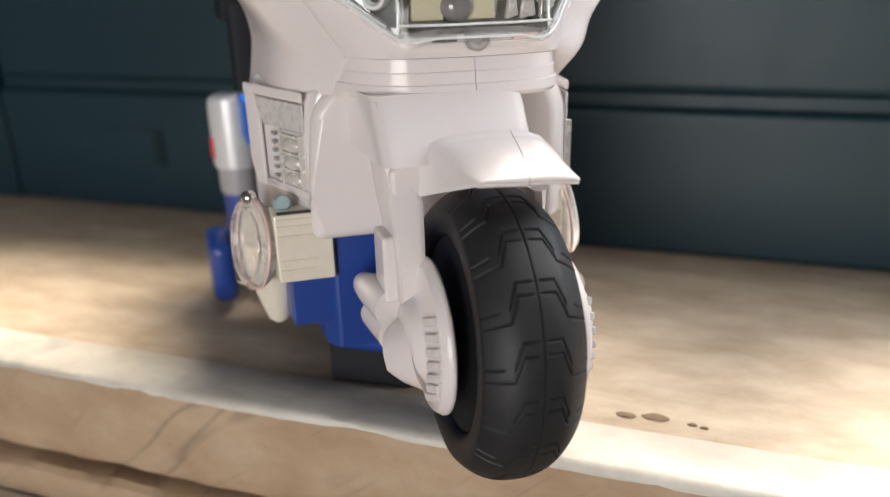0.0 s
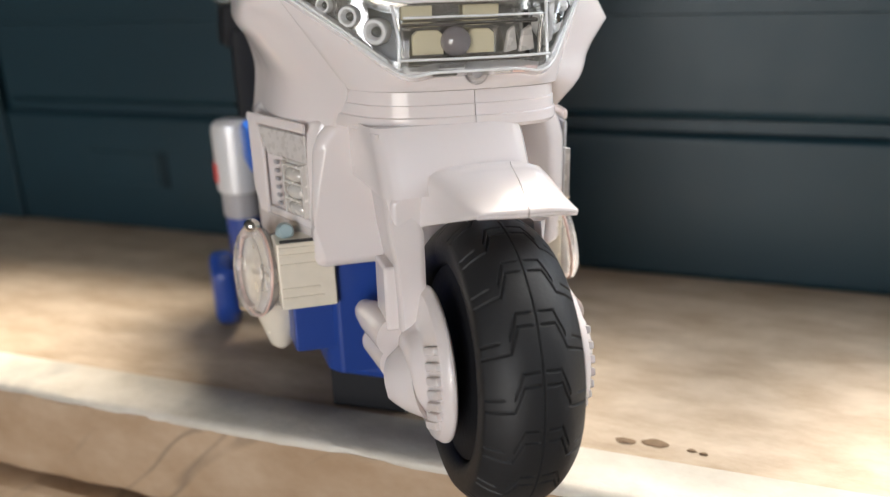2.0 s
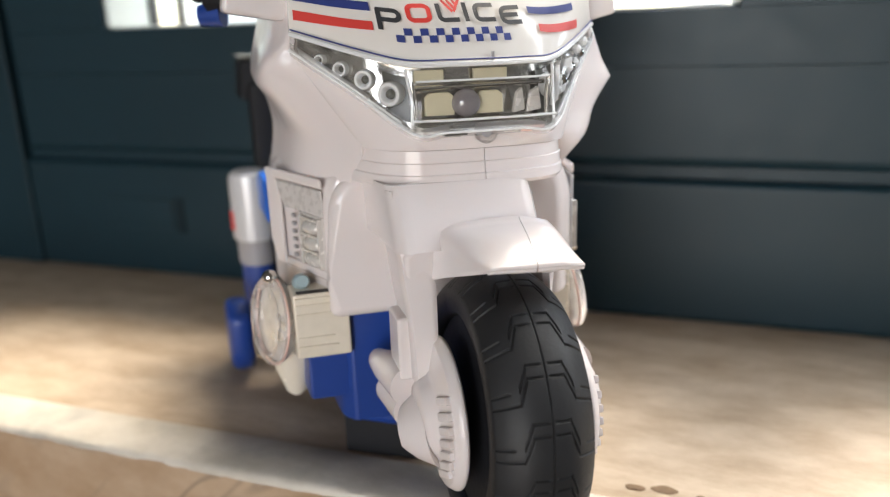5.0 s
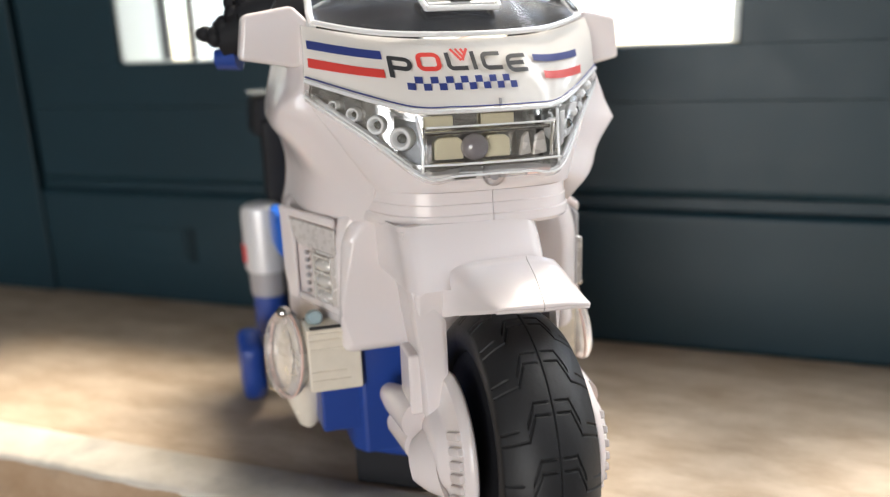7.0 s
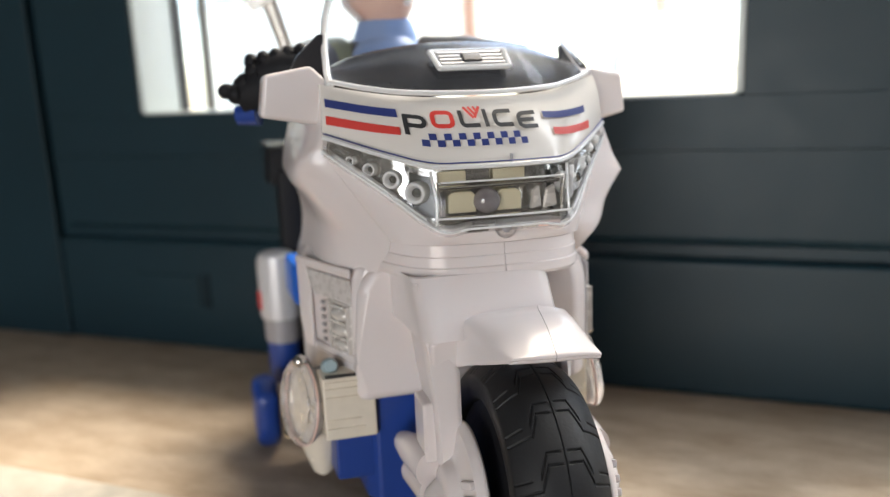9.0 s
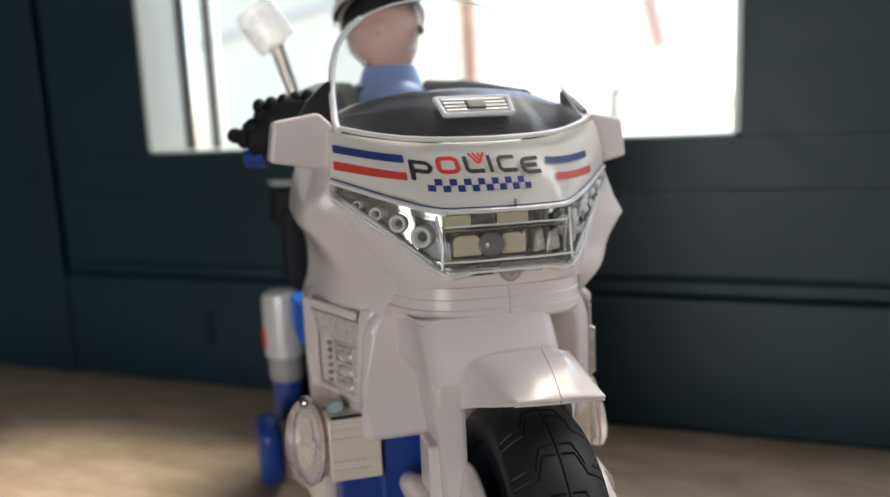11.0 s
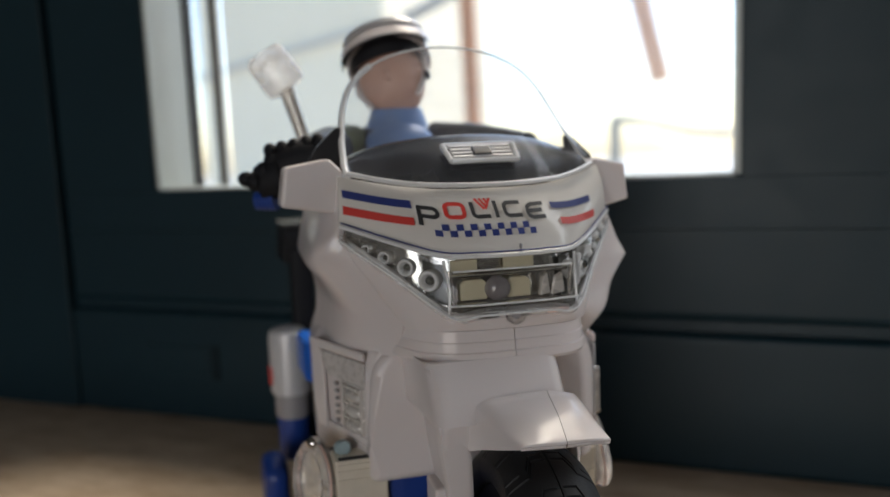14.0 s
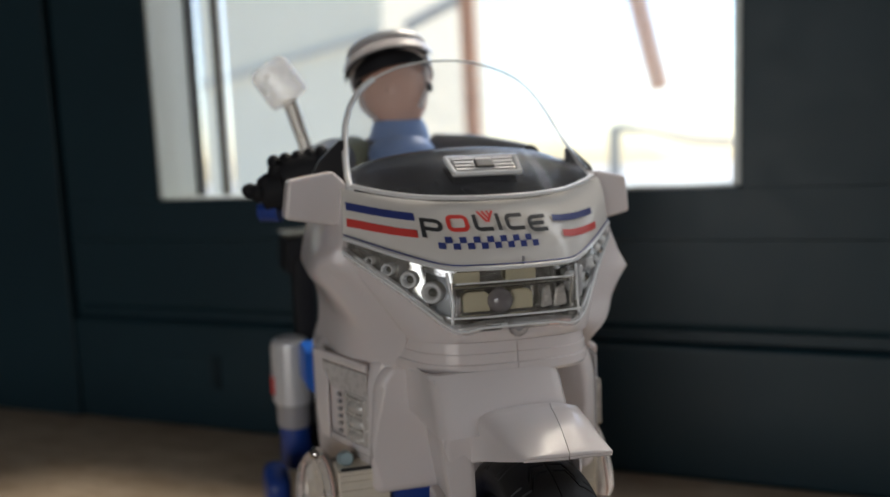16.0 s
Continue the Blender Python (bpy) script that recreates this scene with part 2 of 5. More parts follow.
def tube(points, radii, seg=16, bm=None, m=None, flat=1.0):
    """A round bar through points; radii one number or one per point."""
    own = bmesh.new()
    pts = [Vector(p) for p in points]
    rs = radii if isinstance(radii, (list, tuple)) else [radii] * len(pts)
    loops, side = [], None
    for i, p in enumerate(pts):
        d = (pts[min(i + 1, len(pts) - 1)] - pts[max(i - 1, 0)]).normalized()
        if side is None:
            side = d.cross(Vector((0, 0, 1)) if abs(d.z) < 0.9 else Vector((0, 1, 0))).normalized()
        side = (side - d * side.dot(d)).normalized()
        up = d.cross(side)
        loops.append([own.verts.new(p + rs[i] * (math.cos(a) * side + flat * math.sin(a) * up)) for a in (k * math.tau / seg for k in range(seg))])
    for a, b in zip(loops, loops[1:]):
        for k in range(seg):
            own.faces.new((a[k], a[(k + 1) % seg], b[(k + 1) % seg], b[k]))
    own.faces.new(loops[0][::-1])
    own.faces.new(loops[-1])
    return into(own, bm, m)


def lathe(profile, seg=32, bm=None, m=None):
    """profile: (radius, height) pairs turned round z."""
    own = bmesh.new()
    loops = [[own.verts.new((r * math.cos(k * math.tau / seg), r * math.sin(k * math.tau / seg), z)) for k in range(seg)] for r, z in profile]
    for a, b in zip(loops, loops[1:]):
        for k in range(seg):
            own.faces.new((a[k], a[(k + 1) % seg], b[(k + 1) % seg], b[k]))
    own.faces.new(loops[0][::-1])
    own.faces.new(loops[-1])
    bmesh.ops.remove_doubles(own, verts=own.verts, dist=1e-6)
    return into(own, bm, m)


def ball(c, r, seg=20, bm=None, m=None):
    own = bmesh.new()
    bmesh.ops.create_uvsphere(own, u_segments=seg, v_segments=seg // 2 + 2, radius=1)
    for v in own.verts:
        v.co = Vector((c[0] + v.co.x * r[0], c[1] + v.co.y * r[1], c[2] + v.co.z * r[2]))
    return into(own, bm, m)


def prism(outline, lo, hi, bevel=0.0, axis="z", seg=2, bm=None, m=None, taper=None):
    """A flat outline pushed from lo to hi along an axis; axis x takes (y, z), y takes (x, z)."""
    own = bmesh.new()
    put = {"z": lambda a, b, h: (a, b, h), "x": lambda a, b, h: (h, a, b), "y": lambda a, b, h: (a, h, b)}[axis]
    t = taper or (lambda a, b: (a, b))
    A = [own.verts.new(put(a, b, lo)) for a, b in outline]
    B = [own.verts.new(put(*t(a, b), hi)) for a, b in outline]
    own.faces.new(A[::-1])
    own.faces.new(B)
    for k in range(len(A)):
        own.faces.new((A[k], A[(k + 1) % len(A)], B[(k + 1) % len(A)], B[k]))
    if bevel:
        bmesh.ops.bevel(own, geom=own.edges[:], offset=bevel, segments=seg, profile=0.5, affect="EDGES")
    return into(own, bm, m)


def curve(points, n):
    """n points along a smooth line through the given points."""
    P = [Vector(p) for p in points]
    P = [2 * P[0] - P[1]] + P + [2 * P[-1] - P[-2]]
    out = []
    for k in range(n):
        u = k / (n - 1) * (len(P) - 3)
        i = min(int(u), len(P) - 4)
        f = u - i
        a, b, c, d = P[i:i + 4]
        out.append(0.5 * (2 * b + (c - a) * f + (2 * a - 5 * b + 4 * c - d) * f * f + (3 * b - a - 3 * c + d) * f ** 3))
    return out


def both(points):
    """A whole symmetric line from its half, given from the middle outwards."""
    return [(-x, y, z) for x, y, z in points[:0:-1]] + list(points)


def sheet(rows, back=None, bm=None):
    """A surface over rows of points; back is the way to its rear face, for a sheet with thickness."""
    own = bmesh.new()
    V = [[own.verts.new(p) for p in r] for r in rows]
    for a, b in zip(V, V[1:]):
        for k in range(len(a) - 1):
            own.faces.new((a[k], a[k + 1], b[k + 1], b[k]))
    if back:
        Q = [[own.verts.new(Vector(p) + Vector(back)) for p in r] for r in rows]
        for a, b in zip(Q, Q[1:]):
            for k in range(len(a) - 1):
                own.faces.new((a[k], b[k], b[k + 1], a[k + 1]))
        for a, b in ((V[0], Q[0]), (V[-1], Q[-1]), ([r[0] for r in V], [r[0] for r in Q]), ([r[-1] for r in V], [r[-1] for r in Q])):
            for k in range(len(a) - 1):
                own.faces.new((a[k], a[k + 1], b[k + 1], b[k]))
    return into(own, bm)


def blend(A, B, n, bulge=(0, 0, 0)):
    g = Vector(bulge)
    return [[a.lerp(b, k / (n - 1)) + g * 4 * (k / (n - 1)) * (1 - k / (n - 1)) for a, b in zip(A, B)] for k in range(n)]


def mirrored(bm):
    own = bm.copy()
    for v in own.verts:
        v.co.x = -v.co.x
    bmesh.ops.reverse_faces(own, faces=own.faces[:])
    return own


def setting(name, bm, mat, label, category):
    return tagged(finish(bm, name, mat), label, category, kind="structure")


# ---- the room and the ledge ----
WALL = 0.434
bm = box((-1.75, 0.2545, -0.043), (1.75, WALL + 0.03, 0.0), 0.0012)
setting("ledge", bm, BEIGE, "beige stone window ledge, worn and pitted", "ledge")
# chips as low raised patches, the hollow's shade put into their dark colour
for k, (x, y, w) in enumerate(((0.0413, 0.2642, 0.0075), (0.0515, 0.2656, 0.0100), (0.0642, 0.2643, 0.0035), (0.0682, 0.2634, 0.0030))):
    bm = bmesh.new()
    ring = [bm.verts.new((x + w * 0.5 * math.cos(a) * (1 + 0.25 * noise.noise((k * 3, a, 1))), y + w * 0.26 * math.sin(a) * (1 + 0.5 * noise.noise((k * 5, a, 7))), 0.0002)) for a in [j * math.tau / 18 for j in range(18)]]
    mid = [bm.verts.new((x + (v.co.x - x) * 0.7, y + (v.co.y - y) * 0.7, 0.0007)) for v in ring]
    for j in range(18):
        bm.faces.new((ring[j], ring[(j + 1) % 18], mid[(j + 1) % 18], mid[j]))
    bm.faces.new(mid)
    tagged(finish(bm, "ledge_pit", PIT), "chip in the stone ledge, a low patch with its shade put into a dark colour", "stone chip", "chips in the ledge")
n = 900
rows = []
for y, z in ((0.2545, -0.0005), (0.2545, 0.001), (0.2535, 0.0015), (0.2320, 0.0014), (0.2302, 0.0004), (0.2295, -0.0010), (0.2297, -0.0024)):
    rows.append([(-1.75 + 3.5 * k / n, y + (0.0007 * noise.noise((k * 0.09, y * 90, 3)) + 0.0007 * max(0, noise.noise((k * 0.55, y * 90, 5)) - 0.15) if y < 0.24 else 0), z + (0.0005 * noise.noise((k * 0.07, y * 70, 9)) - 0.0006 * max(0, noise.noise((k * 0.5, y * 60, 2)) - 0.2) if y < 0.232 else 0)) for k in range(n + 1)])
setting("ledge_edging", sheet(rows), MARBLE, "white veined marble strip along the ledge's front edge", "stone edging")
rows = []
for y, z in ((0.2310, -0.0010), (0.2297, -0.0016), (0.2292, -0.0030), (0.2300, -0.012), (0.2300, -0.030), (0.2305, -0.040), (0.2330, -0.0435), (0.240, -0.044)):
    rows.append([(-1.75 + 3.5 * k / n, y + 0.0012 * noise.noise((k * 0.16, z * 120, 1)) + 0.0005 * noise.noise((k * 0.6, z * 260, 5)), z + 0.0010 * noise.noise((k * 0.23, y * 60, 4))) for k in range(n + 1)])
setting("ledge_front", sheet(rows), ROUGHSTONE, "rough sawn beige stone front of the ledge", "stone front")
rows = []
for y, z in ((0.2380, -0.047), (0.2290, -0.0475), (0.2262, -0.050), (0.2255, -0.060), (0.2250, -0.0635)):
    rows.append([(-1.75 + 3.5 * k / n, y + 0.0012 * noise.noise((k * 0.17, z * 120, 6)), z + 0.0010 * noise.noise((k * 0.26, y * 60, 8))) for k in range(n + 1)])
setting("lower_course", sheet(rows), ROUGHSTONE, "rough beige stone course under the ledge", "stone course")
setting("lower_edging", box((-1.75, 0.19, -0.10), (1.75, 0.2246, -0.0625), 0.002), MARBLE, "white marble strip below the ledge", "stone edging")
setting("wall_below", box((-1.75, 0.24, -0.95), (1.75, 0.46, -0.0465), 0.0), PLASTER, "plain plaster wall under the ledge", "wall")

# dark painted wood round the window
X0, X1, ZB, ZT = -0.329, 0.069, 0.1705, 0.95
XG = X0 - 0.0825
setting("wall_rail_low", box((XG - 0.0085, WALL, 0.0), (1.75, WALL + 0.045, 0.0815), 0.0045, 5), PAINT, "dark blue-green painted wooden bottom board", "painted board")
setting("wall_rail_groove", box((XG - 0.0085, WALL + 0.007, 0.0815), (1.75, WALL + 0.045, 0.0880), 0.0), PAINT, "dark groove between painted boards", "groove")
setting("wall_upright_groove", box((XG - 0.0085, WALL + 0.007, 0.0880), (XG, WALL + 0.045, ZT), 0.0), PAINT, "dark upright groove beside the window frame", "groove")
setting("wall_rail_mid", prism([(WALL + 0.045, 0.0880), (WALL + 0.045, 0.1414), (WALL + 0.0012, 0.1414), (WALL + 0.0012, 0.0945), (WALL + 0.0018, 0.0915), (WALL + 0.0034, 0.0893), (WALL + 0.0060, 0.0881)], XG, 1.75, 0.0, "x"), PAINT, "dark blue-green painted wooden rail with a rounded lower edge", "painted board")
setting("wall_rail_top", box((XG, WALL + 0.0012, 0.1415), (X1 + 0.10, WALL + 0.045, ZB), 0.0006), PAINT, "dark blue-green painted rail under the window", "painted board")
setting("wall_stile_left", box((XG, WALL + 0.0012, ZB), (X0, WALL + 0.045, ZT), 0.0), PAINT, "dark painted upright beside the window", "painted board")
setting("wall_stile_right", box((X1, WALL + 0.0012, ZB), (X1 + 0.078, WALL + 0.045, ZT), 0.0), PAINT, "dark painted upright beside the window", "painted board")
setting("wall_panel_left", box((-1.75, WALL - 0.0005, 0.0), (XG - 0.0085, WALL + 0.045, ZT), 0.0016), PAINT, "dark blue-green painted wooden panel", "painted board")
setting("wall_panel_low", box((X1 + 0.1004, WALL + 0.0012, 0.1416), (X1 + 0.72, WALL + 0.045, ZB), 0.0006), PAINT, "dark blue-green painted wooden panel under the added window", "painted board")
setting("wall_panel_end", box((X1 + 0.7205, WALL + 0.0012, 0.1416), (1.75, WALL + 0.045, ZT), 0.0006), PAINT, "dark blue-green painted wooden panel", "painted board")
setting("wall_backing", box((-1.75, WALL + 0.045, -0.05), (1.75, WALL + 0.06, 0.1695), 0.0), PAINT, "dark painted backing of the boards", "backing")
setting("wall_above", box((-1.75, WALL, ZT + 0.0005), (1.75, WALL + 0.06, 1.7), 0.0), PLASTER, "plain plaster wall above the window", "wall")

win = tagged(new("window_1"), "window with a dark frame, a narrow side light and a wide pane", "window", kind="structure")
GY = WALL + 0.043
finish(box((X0 + 0.0003, WALL + 0.004, ZB + 0.0015), (X0 + 0.003, GY + 0.001, ZT), 0.0006), "side_lining", PALEFRAME, win, "pale grey lining of the window's side")
finish(box((X0 + 0.0032, WALL + 0.004, ZB + 0.0002), (X1 - 0.0032, GY + 0.001, ZB + 0.0014), 0.0004), "window_sill", PALEFRAME, win, "pale grey sill board")
finish(box((X1 - 0.003, WALL + 0.003, ZB + 0.0015), (X1 - 0.0003, GY + 0.001, ZT), 0.0006), "side_lining", PALEFRAME, win, "pale grey lining of the window's side")
finish(box((X0 + 0.0005, GY + 0.0015, ZB - 0.004), (X0 + 0.0045, GY + 0.012, ZT), 0.001), "gasket", GASKET_GAP, win, "thin dark gasket")
finish(box((X0 + 0.0245, GY + 0.002, ZB + 0.0015), (X0 + 0.0300, GY + 0.008, ZT), 0.0015), "mullion", material("mullion_paint", (0.13, 0.12, 0.10), 0.45), win, "thin grey-green upright bar")
finish(box((X0 + 0.0046, GY + 0.002, ZB - 0.004), (X1 + 0.004, GY + 0.026, ZB + 0.0012), 0.0006), "bottom_rail", PALEFRAME, win, "pale bottom rail of the sash")
finish(box((X1 - 0.004, GY + 0.002, ZB + 0.0014), (X1 + 0.004, GY + 0.026, ZT), 0.0006), "side_rail", PALEFRAME, win, "pale side rail of the sash")
for a, b in ((X0 + 0.0046, X0 + 0.0244), (X0 + 0.0306, X1 - 0.0041)):
    g = finish(box((a, GY + 0.010, ZB + 0.0013), (b, GY + 0.013, ZT), 0.0), "pane", GLASS, win, "clear glass pane")
    g.visible_shadow = False

# out of view and added, so that sun and fill reach the right side
win = tagged(new("added_window"), "added unseen window that lets light in, a clear pane in a thin pale frame", "window", kind="structure")
for a, b in ((X1 + 0.0785, X1 + 0.0835), (X1 + 0.7145, X1 + 0.7200)):
    finish(box((a, GY + 0.002, ZB + 0.0015), (b, GY + 0.020, ZT), 0.0006), "side_rail", PALEFRAME, win)
g = finish(box((X1 + 0.0840, GY + 0.010, ZB + 0.0013), (X1 + 0.7140, GY + 0.013, ZT), 0.0), "pane", GLASS, win, "clear glass pane")
g.visible_shadow = False

# unseen room closed round the camera, with an opening added behind for the fill lamp
def wall_with_hole(name, axis, at, thick, lo, hi, hlo, hhi, z0, z1, hz0, hz1):
    own = bmesh.new()
    for a, b, c, d in ((lo, hlo, z0, z1), (hhi, hi, z0, z1), (hlo, hhi, z0, hz0), (hlo, hhi, hz1, z1)):
        if axis == "x":
            box((at, a, c), (at + thick, b, d), 0, bm=own)
        else:
            box((a, at, c), (b, at + thick, d), 0, bm=own)
    return setting(name, own, PLASTER, "unseen plain plaster wall of the room with an opening added for the fill lamp", "wall")


setting("wall_east", box((1.75, -3.2, -0.95), (1.87, 0.434, 1.7)), PLASTER, "plain dull plaster wall of the room", "wall")
setting("wall_west", box((-1.87, -3.2, -0.95), (-1.75, 0.434, 1.7)), PLASTER, "plain dull plaster wall of the room", "wall")
wall_with_hole("wall_south", "y", -3.32, 0.12, -1.87, 1.87, -1.02, 0.72, -0.95, 1.7, -0.80, 1.04)
setting("floor", box((-1.87, -3.32, -1.05), (1.87, 0.46, -0.95)), FLOORM, "plain brownish room floor", "floor")
setting("ceiling", box((-1.87, -3.32, 1.7), (1.87, 0.5, 1.8)), PLASTER, "plain dull ceiling", "ceiling")

# outside the window
bm = bmesh.new()
bmesh.ops.create_grid(bm, x_segments=2, y_segments=2, size=60)
bm.transform(pose(0, 61, -1.6))
setting("ground", bm, YARD, "pale concrete yard reaching far away", "ground")
house = tagged(new("neighbour_house"), "pale plastered house wall with a sloping grey trim", "house")
finish(box((-9.2, 12.0, -1.6), (-5.4, 18.0, 9.0), 0.03), "wall", FACADE, house)
finish(prism([(-9.2, 1.70), (-5.5, 2.32), (-5.5, 2.44), (-9.2, 1.82)], 11.92, 12.02, 0.0, "y"), "trim", material("trim_paint", (0.62, 0.58, 0.52), 0.8), house, "grey sloping trim")
def post(name, pts, r, mat, label, cat):
    return tagged(finish(tube(pts, r, 12), name, mat), label, cat)


post("red_post", [(-1.245, 4.0, -1.6), (-1.245, 4.0, 0.35), (-1.28, 4.0, 2.0)], 0.044, TERRACOTTA, "reddish painted post standing in the yard", "post")
post("hanging_pipe", [(-0.245, 4.0, 0.50), (-0.30, 4.0, 0.72), (-0.40, 4.0, 1.15), (-0.52, 4.0, 1.9), (-1.27, 4.0, 1.95)], 0.05, TERRACOTTA, "reddish pipe hanging down outside the window", "pipe")
post("grey_post", [(-0.475, 4.0, -1.6), (-0.475, 4.0, 0.33)], 0.030, STEEL, "short grey steel post in the yard", "post")
post("grey_rail", [(-0.475, 4.0, 0.325), (-0.33, 4.0, 0.31), (-0.10, 4.0, 0.25), (0.10, 4.0, 0.23)], 0.022, STEEL, "sagging grey rail outside", "rail")
post("roof_beam", [(-1.62, 4.0, 0.94), (-1.25, 4.0, 1.08), (-0.9, 4.0, 1.20)], 0.03, STEEL, "grey sloping bar outside", "bar")

plate = setting("wall_slot_plate", box((-0.3472, WALL - 0.0012, 0.0335), (-0.2915, WALL + 0.002, 0.0560), 0.0008), PAINT, "slightly raised dark plate on the bottom board", "plate")
# slot as a raised strip, the dark of its depth put into the colour
setting("wall_slot", box((-0.2895, WALL - 0.0010, 0.0320), (-0.2825, WALL + 0.003, 0.0570), 0.0008), SLATE, "narrow slot in the bottom board, its shade painted as a black strip", "slot")

# ---- the toy motorcycle ----
toy = tagged(new("toy_motorcycle"), "white and blue plastic toy police motorcycle on the stone ledge", "toy motorcycle")
toy.matrix_world = pose(-0.008, 0.2415, 0.0, 0, 0, 33.5)

# front wheel, turned a little
STEER = pose(0.0, -0.0146, 0.0460, 0, 2.1, 0)
WR, WHALF = 0.0460, 0.0147


def tyre_mesh():
    """Round-shouldered tyre: a seam round its middle, and pairs of fine grooves that step down on both sides."""
    na, pitch = 1600, 20.0
    half = np.concatenate([np.array([0, 0.010, 0.022, 0.05, 0.09, 0.13, 0.18, 0.23, 0.28]), np.linspace(0.33, 0.57, 34)[:-1], np.linspace(0.57, 1, 15)])
    across = np.concatenate([-half[:0:-1], half])
    nw = len(across) - 1
    ang = np.arange(na) * math.tau / na
    verts = np.zeros((na, nw + 1, 3))
    for j in range(nw + 1):
        w = across[j]
        aw = abs(w)
        r = np.full(na, WR - 0.0066 * aw ** 2.6)
        off = 8.5 * min(1, max(0, (aw - 0.36) / 0.18)) + 3.0 * max(0, aw - 0.54)
        wide = 0.00036 if not 0.36 < aw < 0.54 else 0.00085
        g = np.zeros(na)
        for first, present in ((-1.2, 0.05 < aw < 0.54 or aw > 0.70), (3.3, 0.05 < aw)):
            if present and aw < 0.985:
                d = (np.degrees(ang) - off - first) % pitch
                d = np.minimum(d, pitch - d) * WR * math.pi / 180
                g = np.maximum(g, np.exp(-(d / wide) ** 4))
        r = r - 0.00068 * g - 0.00055 * math.exp(-(WHALF * w / 0.00018) ** 2)
        verts[:, j] = np.stack([np.full(na, WHALF * w), r * np.cos(ang), r * np.sin(ang)], 1)
    verts = [tuple(v) for v in verts.reshape(-1, 3)]
    wide, faces = nw + 1, []
    for i in range(na):
        k = ((i + 1) % na) * wide
        for j in range(nw):
            faces.append((i * wide + j, i * wide + j + 1, k + j + 1, k + j))
    # sidewalls down to the bead, and the inside
    inner = ((0.0150, 0.0380), (0.0149, 0.0350), (0.0144, 0.0325), (0.0134, 0.0314), (0.0120, 0.0309), (0.0085, 0.0307))
    for sgn in (-1, 1):
        prev = [i * wide + (nw if sgn > 0 else 0) for i in range(na)]
        for x, r in inner:
            base = len(verts)
            verts += [(sgn * x, r * math.cos(a), r * math.sin(a)) for a in ang]
            for i in range(na):
                q = (i + 1) % na
                faces.append((prev[i], prev[q], base + q, base + i))
            prev = [base + i for i in range(na)]
    me = bpy.data.meshes.new("tyre")
    me.from_pydata(verts, [], faces)
    own = bmesh.new()
    own.from_mesh(me)
    bpy.data.meshes.remove(me)
    own.transform(STEER)
    return own


rim = lathe([(0.0306, -0.0118), (0.0288, -0.0112), (0.0275, -0.0050), (0.0275, 0.005), (0.0288, 0.0112), (0.0306, 0.0118)], 64, m=STEER @ pose(0, 0, 0, 0, 90, 0))
wheel = part("front_wheel", rim, MATT, toy, "black plastic front wheel, turned slightly")
part("tyre", tyre_mesh(), RUBBER, wheel, "black rubber tyre with paired zigzag grooves and a seam", sharp=40)
part("wheel_dish", lathe([(0.0303, -0.0012), (0.0303, 0.0012), (0.0100, 0.0016), (0.0100, -0.0016)], 48, m=STEER @ pose(0.0, 0, 0, 0, 90, 0)), MATT, wheel, "black dished wheel centre")
own = bmesh.new()
for k in range(6):
    box((-0.0070, -0.0022, 0.006), (0.0070, 0.0022, 0.0280), 0.0008, bm=own, m=STEER @ pose(0, 0, 0, 60 * k, 0, 0))
tube([(-0.011, 0, 0), (0.011, 0, 0)], 0.008, 24, bm=own, m=STEER)
part("spokes", own, BLACK, wheel)

